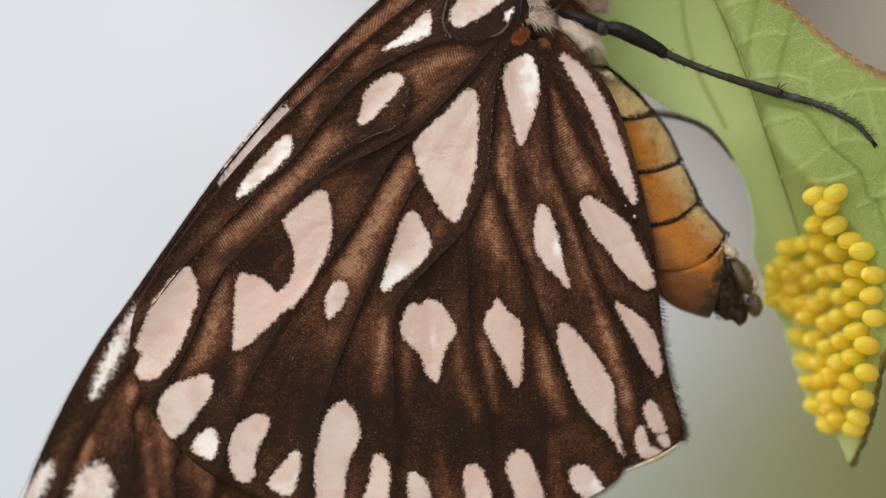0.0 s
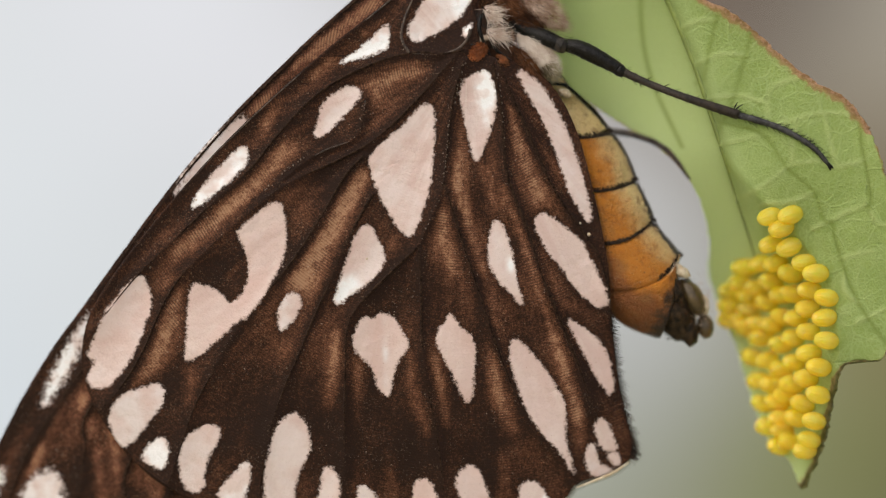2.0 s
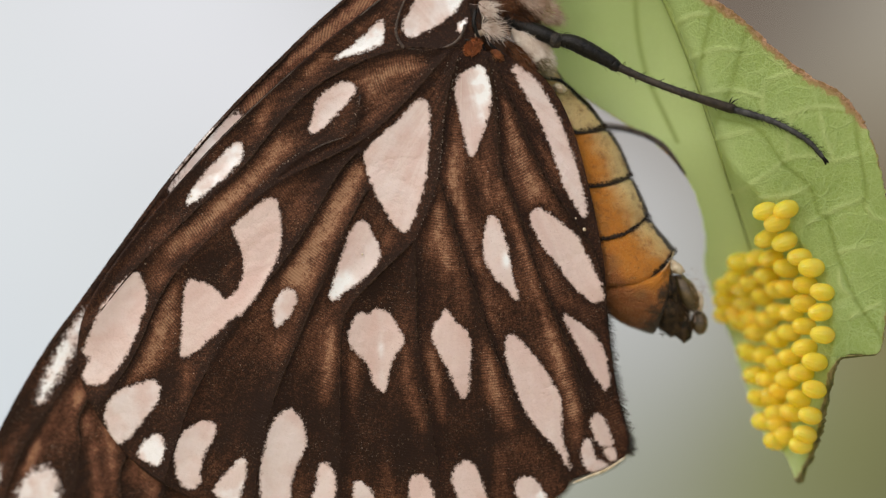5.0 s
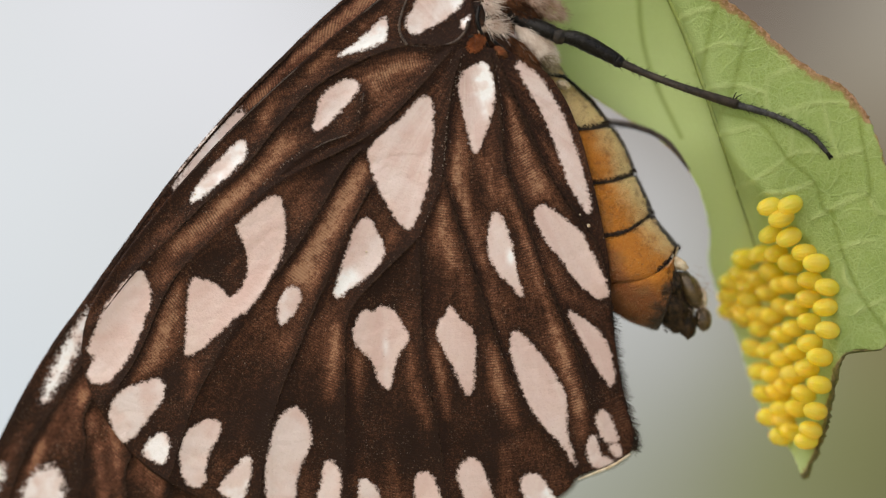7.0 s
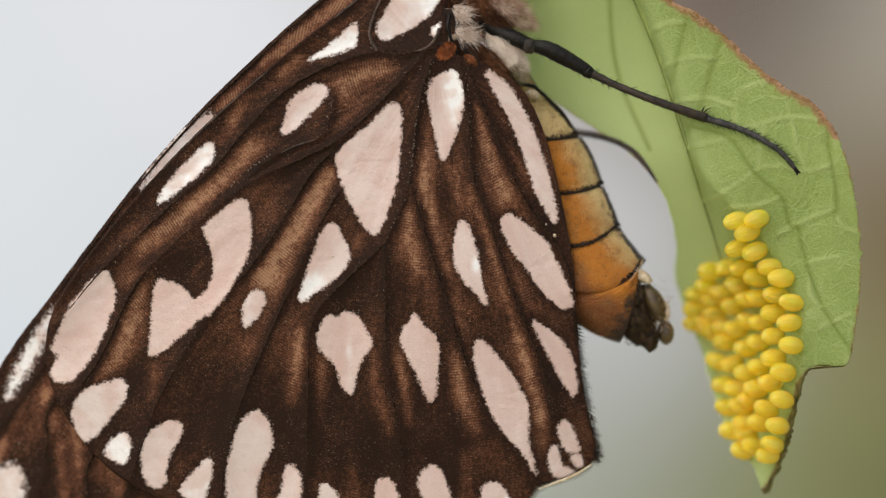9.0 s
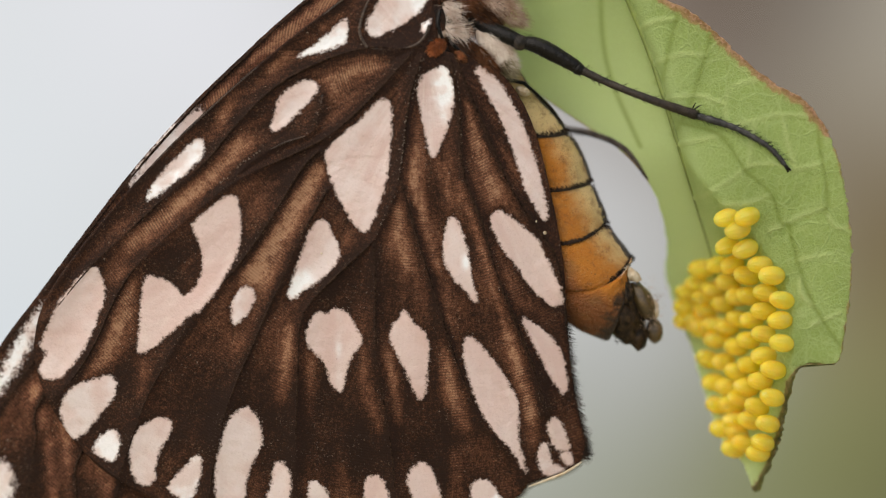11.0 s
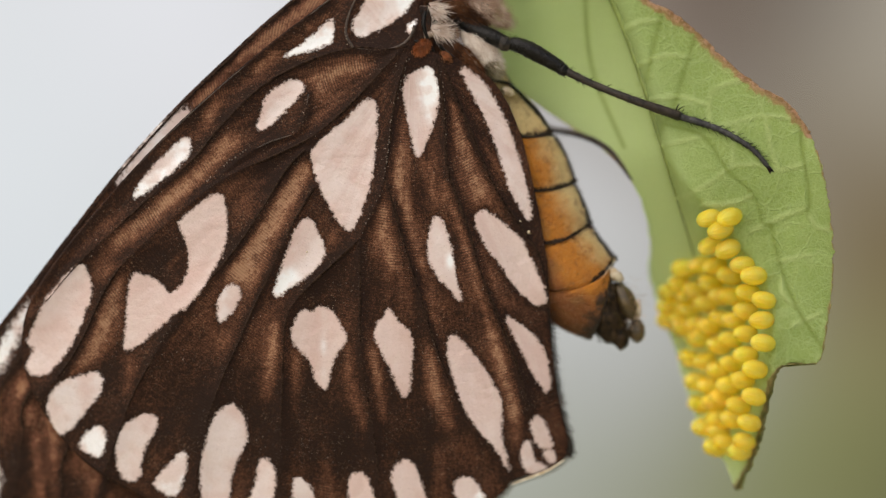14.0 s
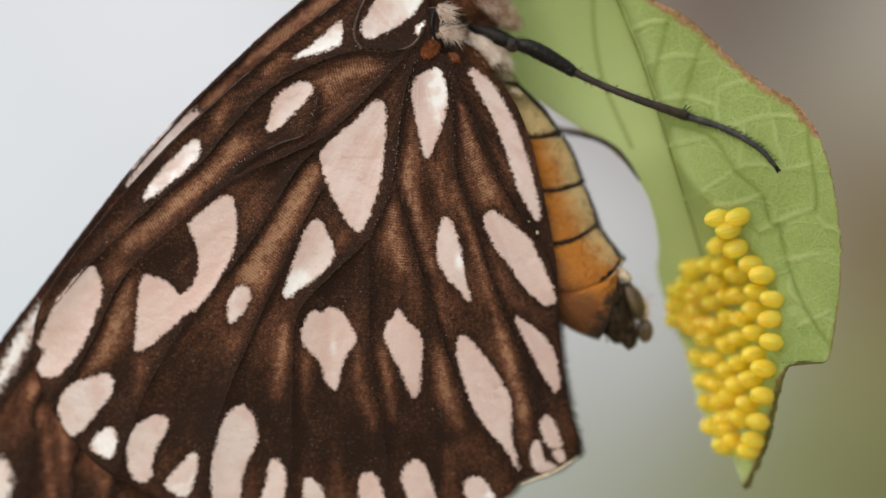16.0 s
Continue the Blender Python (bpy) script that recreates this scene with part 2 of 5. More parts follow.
    mixer = n.tree.nodes.new("ShaderNodeMixShader")
    mixer.inputs[0].default_value = 0.40
    n.tree.links.new(n.bsdf.outputs[0], mixer.inputs[1])
    n.tree.links.new(tr.outputs[0], mixer.inputs[2])
    n.tree.links.new(mixer.outputs[0], n.out.inputs[0])
    return n.mat


def egg_material():
    n = Nodes("egg_shell")
    p = n.mm()
    rnd = n.node("ObjectInfo", out=5)
    a = n.mix(rnd, (1.0, 0.71, 0.08), (1.0, 0.75, 0.11))
    col = n.mix(n.step(n.noise(p, 3.0, 3.0), 0.35, 0.7), a, (1.0, 0.78, 0.15))
    nor = n.bump(n.noise(p, 16.0, 2.0), 0.000012, 0.5)
    n.set(Base_Color=col, Roughness=0.1, Normal=nor, Specular_IOR_Level=0.6, Subsurface_Weight=1.0,
          Subsurface_Scale=0.0009, Subsurface_Radius=(1.0, 0.75, 0.35))
    tr = n.tree.nodes.new("ShaderNodeBsdfTranslucent")
    n.put(tr.inputs["Color"], col)
    mixer = n.tree.nodes.new("ShaderNodeMixShader")
    mixer.inputs[0].default_value = 0.28
    n.tree.links.new(n.bsdf.outputs[0], mixer.inputs[1])
    n.tree.links.new(tr.outputs[0], mixer.inputs[2])
    clear = n.tree.nodes.new("ShaderNodeBsdfTransparent")
    clear.inputs[0].default_value = (1.0, 0.92, 0.40, 1)
    glassy = n.tree.nodes.new("ShaderNodeMixShader")
    glassy.inputs[0].default_value = 0.40
    n.tree.links.new(mixer.outputs[0], glassy.inputs[1])
    n.tree.links.new(clear.outputs[0], glassy.inputs[2])
    n.tree.links.new(glassy.outputs[0], n.out.inputs[0])
    return n.mat


def backdrop_material():
    """Glowing sheet painted as far, wholly blurred surroundings: soft patches of pale sky, grey-green and brownish
    vegetation.
    """
    n = Nodes("blurred_distance")
    c = n.tree.nodes.new("ShaderNodeTexCoord")
    wob = n.node("TexNoise", out=1, Vector=c.outputs["Object"], Scale=22.0, Detail=1.0)
    shift = n.tree.nodes.new("ShaderNodeVectorMath")
    shift.operation = "MULTIPLY_ADD"
    n.put(shift.inputs[0], wob)
    shift.inputs[1].default_value = (0.014, 0.0, 0.014)
    n.put(shift.inputs[2], c.outputs["Object"])
    s = n.tree.nodes.new("ShaderNodeSeparateXYZ")
    n.put(s.inputs[0], shift.outputs[0])
    total, whole = None, None
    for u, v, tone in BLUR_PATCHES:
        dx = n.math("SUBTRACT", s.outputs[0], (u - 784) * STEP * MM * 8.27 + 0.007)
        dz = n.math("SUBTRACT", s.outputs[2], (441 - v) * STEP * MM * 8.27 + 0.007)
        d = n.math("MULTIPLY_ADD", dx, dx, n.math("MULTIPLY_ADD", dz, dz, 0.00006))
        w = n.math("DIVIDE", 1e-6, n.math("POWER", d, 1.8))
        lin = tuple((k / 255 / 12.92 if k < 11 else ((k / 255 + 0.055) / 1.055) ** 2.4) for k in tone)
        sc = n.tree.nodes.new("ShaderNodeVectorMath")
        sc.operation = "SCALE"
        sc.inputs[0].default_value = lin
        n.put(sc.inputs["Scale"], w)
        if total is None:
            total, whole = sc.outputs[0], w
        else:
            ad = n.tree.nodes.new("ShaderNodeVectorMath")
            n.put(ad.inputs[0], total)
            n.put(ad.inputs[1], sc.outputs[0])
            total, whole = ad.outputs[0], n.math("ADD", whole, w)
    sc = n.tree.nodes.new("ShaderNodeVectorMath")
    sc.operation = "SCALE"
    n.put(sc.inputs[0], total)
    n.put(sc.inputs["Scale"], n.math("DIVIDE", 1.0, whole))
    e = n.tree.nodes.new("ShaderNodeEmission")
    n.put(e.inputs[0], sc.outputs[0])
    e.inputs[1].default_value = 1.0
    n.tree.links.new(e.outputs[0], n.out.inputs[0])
    return n.mat


# soft patches of the far surroundings: chart place and colour
BLUR_PATCHES = []


def blur_patch(u, v, *tone):
    BLUR_PATCHES.append((u, v, tone))


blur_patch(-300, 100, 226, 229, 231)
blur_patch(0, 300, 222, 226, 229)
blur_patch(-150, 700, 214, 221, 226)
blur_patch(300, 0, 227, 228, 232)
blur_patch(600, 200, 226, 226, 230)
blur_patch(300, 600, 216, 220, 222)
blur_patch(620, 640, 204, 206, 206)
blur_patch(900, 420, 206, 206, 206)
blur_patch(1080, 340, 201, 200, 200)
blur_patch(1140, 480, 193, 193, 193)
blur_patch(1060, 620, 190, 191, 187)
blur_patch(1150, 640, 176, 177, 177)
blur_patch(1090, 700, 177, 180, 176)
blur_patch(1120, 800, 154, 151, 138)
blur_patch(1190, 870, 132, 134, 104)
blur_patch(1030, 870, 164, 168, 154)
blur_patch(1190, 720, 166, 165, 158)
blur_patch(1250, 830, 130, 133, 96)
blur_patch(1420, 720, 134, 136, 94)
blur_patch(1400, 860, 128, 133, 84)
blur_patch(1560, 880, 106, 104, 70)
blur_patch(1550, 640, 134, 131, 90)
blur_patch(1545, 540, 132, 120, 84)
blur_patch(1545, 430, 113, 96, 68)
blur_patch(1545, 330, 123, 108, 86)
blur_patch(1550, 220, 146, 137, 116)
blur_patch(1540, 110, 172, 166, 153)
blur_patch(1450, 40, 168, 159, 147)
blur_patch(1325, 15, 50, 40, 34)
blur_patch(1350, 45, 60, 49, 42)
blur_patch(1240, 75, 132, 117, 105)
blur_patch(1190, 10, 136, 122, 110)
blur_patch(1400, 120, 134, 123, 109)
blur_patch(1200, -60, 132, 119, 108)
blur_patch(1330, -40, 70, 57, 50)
# outer patches beyond the view, added so the sheet's glow backlights the leaf
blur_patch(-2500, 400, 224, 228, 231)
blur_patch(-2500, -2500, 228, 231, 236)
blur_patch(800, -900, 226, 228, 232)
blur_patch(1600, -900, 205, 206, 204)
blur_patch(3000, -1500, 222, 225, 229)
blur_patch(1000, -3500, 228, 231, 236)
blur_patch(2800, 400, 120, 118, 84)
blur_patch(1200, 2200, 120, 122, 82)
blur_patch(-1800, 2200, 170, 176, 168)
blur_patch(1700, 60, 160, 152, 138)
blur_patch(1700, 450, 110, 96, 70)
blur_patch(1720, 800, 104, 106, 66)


def fur_material(name, a, b):
    """Fine hairs, through which some light passes."""
    n = Nodes(name)
    p = n.mm()
    col = n.mix(n.step(n.noise(p, 2.0, 4.0), 0.35, 0.65), a, b)
    n.set(Base_Color=col, Roughness=0.6, Specular_IOR_Level=0.15)
    tr = n.tree.nodes.new("ShaderNodeBsdfTranslucent")
    n.put(tr.inputs["Color"], col)
    mixer = n.tree.nodes.new("ShaderNodeMixShader")
    mixer.inputs[0].default_value = 0.3
    n.tree.links.new(n.bsdf.outputs[0], mixer.inputs[1])
    n.tree.links.new(tr.outputs[0], mixer.inputs[2])
    n.tree.links.new(mixer.outputs[0], n.out.inputs[0])
    return n.mat


M_WING = wing_material("wing_scales")
M_FORE = wing_material("forewing_scales", 0.6)
M_VEIN = plain_material("wing_vein", (0.0064, 0.00336, 0.0024), (0.036, 0.0208, 0.0136), 9.0, 0.7, Specular_IOR_Level=0.05)
M_SPECK = plain_material("pale_scale", (0.056, 0.04, 0.0288), (0.192, 0.144, 0.112), 9.0, 0.6)
M_MEMBRANE = plain_material("bare_membrane", (0.128, 0.088, 0.064), (0.288, 0.224, 0.176), 4.0, 0.5, bump=0.00005)
M_PALEVEIN = plain_material("pale_vein", (0.0128, 0.008, 0.0064), (0.088, 0.0624, 0.048), 4.0, 0.5, Specular_IOR_Level=0.3)
M_ABDOMEN = abdomen_material()
M_TIP = plain_material("abdomen_tip", (0.0048, 0.004, 0.0032), (0.048, 0.0288, 0.0144), 5.0, 0.6, bump=0.00008, Specular_IOR_Level=0.15)
M_CREAM = plain_material("cream_scales", (0.4, 0.304, 0.192), (0.592, 0.528, 0.416), 4.0, 0.6, bump=0.00005)
M_OLIVE = plain_material("brown_bulb", (0.03, 0.02, 0.008), (0.085, 0.055, 0.02), 4.0, 0.4)
M_THORAX = plain_material("thorax_cuticle", (0.0048, 0.0036, 0.0032), (0.048, 0.0192, 0.008), 2.5, 0.55, bump=0.00008, Specular_IOR_Level=0.2)
M_ORANGE = plain_material("orange_scales", (0.14, 0.038, 0.010), (0.36, 0.105, 0.024), 4.0, 0.6, bump=0.00005)
M_WHITEFUR = fur_material("white_fur", (0.448, 0.344, 0.288), (0.672, 0.6, 0.552))
M_HIPFUR = fur_material("hip_fur", (0.464, 0.376, 0.312), (0.704, 0.648, 0.592))
M_RUST = fur_material("dark_rust_fur", (0.028, 0.0112, 0.0056), (0.136, 0.0544, 0.0224))
M_BROWNFUR = fur_material("brown_fur", (0.08, 0.0304, 0.012), (0.256, 0.112, 0.048))
M_DARKFUR = fur_material("dark_fur", (0.008, 0.0056, 0.004), (0.032, 0.0176, 0.0104))
M_TANFUR = fur_material("tan_fur", (0.24, 0.144, 0.096), (0.544, 0.424, 0.352))
M_GREYFUR = fur_material("olive_grey_fur", (0.12, 0.10, 0.055), (0.34, 0.30, 0.21))
M_HIP = plain_material("hip_scales", (0.44, 0.352, 0.288), (0.656, 0.592, 0.536), 1.5, 0.6)
M_LEG = plain_material("leg_cuticle", (0.00144, 0.00136, 0.00144), (0.0056, 0.0044, 0.004), 7.0, 0.3, bump=0.00004, Specular_IOR_Level=0.2)
M_TIBIA = plain_material("brown_leg_cuticle", (0.006, 0.005, 0.0042), (0.042, 0.032, 0.025), 3.0, 0.5, bump=0.00005, Specular_IOR_Level=0.25)
M_TARSUS = plain_material("grey_leg_scales", (0.0112, 0.0112, 0.012), (0.056, 0.056, 0.0584), 5.0, 0.55, bump=0.00005, Specular_IOR_Level=0.25)
M_FARLEG = plain_material("dull_leg_scales", (0.022, 0.018, 0.016), (0.075, 0.060, 0.052), 4.0, 0.6, bump=0.00005, Specular_IOR_Level=0.2)
M_LEAF = leaf_material()
M_RIB = plain_material("leaf_rib", (0.105, 0.145, 0.026), (0.18, 0.235, 0.05), 1.5, 0.5)
M_EGG = egg_material()
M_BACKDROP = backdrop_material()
M_GROUND = plain_material("bounce_ground", (0.30, 0.29, 0.16), (0.45, 0.40, 0.26), 0.02, 0.9, 0.3, 0.002)

# ---- building helpers ----


def part(name, verts, faces, material, parent, origin, label="", smooth=True):
    """Links a mesh, given in world places, as one object under a parent whose origin is known."""
    me = bpy.data.meshes.new(name)
    o = Vector(origin)
    me.from_pydata([tuple(Vector(v) - o) for v in verts], [], faces)
    me.materials.append(material)
    if smooth:
        me.polygons.foreach_set("use_smooth", [True] * len(me.polygons))
    me.update()
    ob = new(name, me)
    ob.parent = parent
    return tagged(ob, label)


def layer(ob, name, values, kind="FLOAT"):
    a = ob.data.attributes.new(name, kind, "POINT")
    a.data.foreach_set("value" if kind == "FLOAT" else "vector", np.ascontiguousarray(values, dtype=np.float32).ravel())


def curve(points, n=10, closed=False):
    """A smooth line through the points (Catmull-Rom), n steps from point to point."""
    p = np.array(points, float)
    if closed:
        p = np.vstack([p[-1], p, p[0], p[1]])
    else:
        p = np.vstack([2 * p[0] - p[1], p, 2 * p[-1] - p[-2]])
    out = []
    for i in range(1, len(p) - 2):
        for k in range(n):
            t = k / n
            a, b, c, d = p[i - 1:i + 3]
            out.append(0.5 * (2 * b + (c - a) * t + (2 * a - 5 * b + 4 * c - d) * t * t + (3 * b - a - 3 * c + d) * t ** 3))
    if not closed:
        out.append(p[-2])
    return np.array(out)


def even(line, n):
    """n points at even distances along a closed line."""
    p = np.vstack([line, line[:1]])
    s = np.r_[0, np.cumsum(np.linalg.norm(np.diff(p, axis=0), axis=1))]
    q = np.linspace(0, s[-1], n, endpoint=False)
    return np.column_stack([np.interp(q, s, p[:, i]) for i in range(p.shape[1])])


def to_line(pts, line):
    """Distance of each point to an open line."""
    best = np.full(len(pts), 1e9)
    for a, b in zip(line[:-1], line[1:]):
        e = b - a
        t = np.clip(((pts - a) @ e) / max(e @ e, 1e-9), 0, 1)
        best = np.minimum(best, np.linalg.norm(pts - a - t[:, None] * e, axis=1))
    return best


def inside(pts, poly):
    odd = np.zeros(len(pts), bool)
    for a, b in zip(poly, np.roll(poly, -1, axis=0)):
        if a[1] != b[1]:
            odd ^= ((a[1] > pts[:, 1]) != (b[1] > pts[:, 1])) & (pts[:, 0] < (b[0] - a[0]) * (pts[:, 1] - a[1]) / (b[1] - a[1]) + a[0])
    return odd


def to_shape(pts, poly, reach=60):
    """Signed distance to a closed shape, negative inside; exact within the reach."""
    out = np.full(len(pts), 1e3)
    lo, hi = poly.min(0) - reach, poly.max(0) + reach
    near = np.where(((pts > lo) & (pts < hi)).all(1))[0]
    if len(near):
        q = pts[near]
        d = to_line(q, np.vstack([poly, poly[:1]]))
        out[near] = np.where(inside(q, poly), -d, d)
    return out


def spot(x0, y0, x1, y1, wl, wr, a=0.45, b=0.5):
    """Outline of a wing spot: from end to end, its widths to both sides, and how blunt (0.3) or pointed (1) its ends are."""
    u = (1 - np.cos(np.linspace(0, np.pi, 22))) / 2
    peak = (a / (a + b)) ** a * (b / (a + b)) ** b
    w = u ** a * (1 - u) ** b / peak
    d = np.array([x1 - x0, y1 - y0], float)
    nrm = np.array([d[1], -d[0]]) / np.linalg.norm(d)
    mid = np.array([x0, y0]) + u[:, None] * d
    return np.vstack([mid + (w * wr)[:, None] * nrm, (mid - (w * wl)[:, None] * nrm)[-2:0:-1]])


def tube(line, radii, sides=8):
    """Verts and faces of a round tapered tube along world places."""
    line = [Vector(p) for p in line]
    verts, faces = [], []
    side = None
    for i, p in enumerate(line):
        t = (line[min(i + 1, len(line) - 1)] - line[max(i - 1, 0)]).normalized()
        if side is None:
            side = t.cross(Vector((0, 1, 0.01))).normalized()
        side = (side - t * side.dot(t)).normalized()
        up = t.cross(side)
        for k in range(sides):
            an = 2 * math.pi * k / sides
            verts.append(p + (side * math.cos(an) + up * math.sin(an)) * radii[i])
    for i in range(len(line) - 1):
        for k in range(sides):
            faces.append((i * sides + k, i * sides + (k + 1) % sides, (i + 1) * sides + (k + 1) % sides, (i + 1) * sides + k))
    faces.append(tuple(range(sides))[::-1])
    faces.append(tuple((len(line) - 1) * sides + k for k in range(sides)))
    return verts, faces


def blob(center, axes, seg=24, rings=14, rough=0.0, seed=0.0):
    """An uneven ellipsoid; axes are three vectors."""
    c = Vector(center)
    verts, faces = [], []
    for i in range(rings + 1):
        th = math.pi * i / rings
        for k in range(seg):
            ph = 2 * math.pi * k / seg
            v = Vector((math.sin(th) * math.cos(ph), math.sin(th) * math.sin(ph), math.cos(th)))
            r = 1 + rough * noise.noise(v * 2.3 + Vector((seed, 0, 0)))
            verts.append(c + (axes[0] * v.x + axes[1] * v.y + axes[2] * v.z) * r)
    for i in range(rings):
        for k in range(seg):
            faces.append((i * seg + k, i * seg + (k + 1) % seg, (i + 1) * seg + (k + 1) % seg, (i + 1) * seg + k))
    return verts, faces


def hairs(roots, ways, length, thick, rng, bend=0.35):
    """Many tapered hairs, each a bent narrow blade turned to the light; lengths in metres."""
    verts, faces = [], []
    for r, w in zip(roots, ways):
        w = (w + Vector((rng.gauss(0, 0.25), rng.gauss(0, 0.22), rng.gauss(0, 0.25)))).normalized()
        ln = length * rng.uniform(0.5, 1.15)
        s = w.cross(Vector((rng.gauss(0, 0.3), 1, rng.gauss(0.2, 0.3)))).normalized()
        t = w.cross(s)
        sag = (s * rng.gauss(0, 1) + t * rng.gauss(0, 1)) * bend * ln * 0.4
        base = len(verts)
        for f, g in ((0.0, 1.0), (0.45, 0.85), (0.8, 0.5)):
            c = r + w * ln * f + sag * f * f
            verts += [c - s * thick * g, c + s * thick * g]
        verts.append(r + w * ln + sag)
        for k in (0, 2):
            faces.append((base + k, base + k + 1, base + k + 3, base + k + 2))
        faces.append((base + 4, base + 5, base + 6))
    return verts, faces


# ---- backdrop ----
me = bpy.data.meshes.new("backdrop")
# far wider than the view, so that its glow reaches the leaf's back
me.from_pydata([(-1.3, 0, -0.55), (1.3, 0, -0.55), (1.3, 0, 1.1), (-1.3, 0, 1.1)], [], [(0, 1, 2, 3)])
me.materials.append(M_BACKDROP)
backdrop = tagged(new("backdrop", me), "glowing sheet painted with blurred pale sky and olive vegetation far behind", "backdrop", kind="structure")
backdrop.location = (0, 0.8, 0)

# ---- unseen ground far below, added to bounce light up ----
me = bpy.data.meshes.new("ground")
me.from_pydata([(-30, -30, 0), (30, -30, 0), (30, 30, 0), (-30, 30, 0)], [], [(0, 1, 2, 3)])
me.materials.append(M_GROUND)
ground = tagged(new("ground", me), "unseen pale ground sheet added below to bounce light up", "ground", kind="structure")
ground.location = (0, 0, -0.6)

# ---- butterfly ----
ROOT = (742, 100)
butterfly = tagged(new("butterfly"), "brown butterfly with pinkish-white wing spots perched under a leaf laying eggs", "butterfly")
HOME = chart(*ROOT, 1.0)
butterfly.location = HOME

HIND_OUTLINE = [(772, 88), (757, 20), (735, -60), (680, -80), (620, -18), (560, 30), (500, 76), (400, 160), (300, 254), (204, 358),
                (124, 456), (76, 530), (58, 595), (62, 655), (95, 730), (150, 802), (215, 852), (300, 894), (420, 932), (520, 952),
                (600, 957), (700, 948), (800, 925), (866, 897), (906, 872), (922, 851), (980, 831), (1018, 808), (1023, 780),
                (1009, 720), (996, 640), (989, 550), (984, 470), (974, 405), (959, 330), (936, 240), (907, 174), (870, 130), (820, 104)]
FORE_OUTLINE = [(765, 40), (700, -110), (620, -85), (560, -24), (535, 0), (480, 47), (425, 98), (330, 190), (230, 301), (130, 431),
                (60, 525), (0, 605), (-70, 722), (-137, 862), (-200, 1020), (-235, 1150), (-200, 1210), (-100, 1180), (50, 1090),
                (220, 990), (420, 850), (620, 500)]

HIND_VEINS, FORE_VEINS = [], []  # line, half-width, pale or not


def vein_line(veins, width, light, *run):
    veins.append((list(zip(run[::2], run[1::2])), width, light))


vein_line(HIND_VEINS, 2.6, 0, 735, 106, 714, 180, 703, 270, 690, 340, 651, 427)
vein_line(HIND_VEINS, 2.4, 0, 651, 427, 596, 478, 543, 531, 524, 570, 519, 640, 515, 770, 512, 945)
vein_line(HIND_VEINS, 2.4, 0, 651, 430, 654, 500, 655, 600, 661, 665, 678, 760, 688, 855, 694, 940)
vein_line(HIND_VEINS, 2.4, 0, 696, 310, 711, 362, 731, 430, 755, 507, 784, 600, 817, 688, 846, 740, 893, 800, 918, 850)
vein_line(HIND_VEINS, 3.6, 0, 786, 106, 801, 200, 808, 300, 842, 400, 870, 492, 907, 585, 940, 675, 952, 728)
vein_line(HIND_VEINS, 3.4, 0, 796, 108, 846, 230, 890, 330, 938, 405, 968, 450, 985, 510)
vein_line(HIND_VEINS, 2.4, 0, 718, 98, 640, 183, 575, 240, 510, 275, 447, 302, 395, 331, 334, 380, 264, 442, 228, 480, 197, 530, 165, 602, 128, 662, 95, 700)
vein_line(HIND_VEINS, 2.4, 0, 556, 268, 524, 302, 481, 372, 433, 444, 375, 516, 317, 586, 288, 639, 250, 711, 205, 840)
vein_line(HIND_VEINS, 2.4, 0, 572, 335, 544, 382, 517, 435, 491, 495, 462, 556, 440, 610, 409, 678, 380, 769, 358, 905)
vein_line(HIND_VEINS, 2.8, 0, 738, 84, 700, 90, 640, 88, 560, 112, 480, 156, 412, 222, 360, 284, 300, 337, 230, 402, 150, 478, 75, 570)
vein_line(HIND_VEINS, 2.8, 1, 640, 88, 627, 60, 636, 20, 665, -40)
vein_line(HIND_VEINS, 3.2, 1, 749, 48, 742, 66, 724, 83, 692, 91, 655, 89, 636, 86)
vein_line(HIND_VEINS, 1.4, 1, 562, 170, 553, 215, 540, 238, 490, 256, 445, 282, 405, 316)
vein_line(HIND_VEINS, 1.2, 1, 612, -8, 560, 33, 500, 79, 400, 163, 300, 257, 204, 361, 126, 458, 80, 530)
HIND_SPOTS = []  # outline, strength of the sheen painted into its colour


def pale_spot(painted_sheen, *corners):
    """A pinkish-white spot of the near hindwing, its outline rounded through the corners."""
    pairs = list(zip(corners[::2], corners[1::2]))
    HIND_SPOTS.append((even(curve(pairs, 4, True), 6 * len(pairs)), painted_sheen))


pale_spot(0.1, 668, 178, 680, 184, 683, 215, 680, 270, 674, 320, 664, 355, 652, 388, 638, 411, 622, 402, 603, 375, 585, 342, 571, 300, 566, 275, 576, 258, 598, 238, 628, 214, 652, 188)
pale_spot(0.0, 390, 349, 411, 349, 417, 370, 420, 392, 418, 420, 414, 442, 404, 466, 391, 488, 372, 518, 348, 546, 325, 560, 300, 584, 276, 604, 260, 617, 240, 623, 238, 608, 241, 580, 243, 540, 248, 500, 256, 487, 280, 492, 304, 506, 318, 522, 336, 510, 348, 488, 352, 466, 351, 444, 344, 424, 333, 402, 342, 387, 360, 372)
pale_spot(0.1, 758, 125, 775, 121, 787, 138, 793, 165, 790, 195, 782, 225, 770, 255, 760, 278, 750, 275, 742, 240, 734, 202, 728, 165, 734, 142, 745, 131)
pale_spot(0.1, 830, 128, 840, 122, 858, 135, 880, 160, 905, 205, 925, 255, 942, 310, 952, 352, 957, 386, 949, 390, 939, 375, 921, 345, 905, 300, 890, 255, 870, 205, 847, 165)
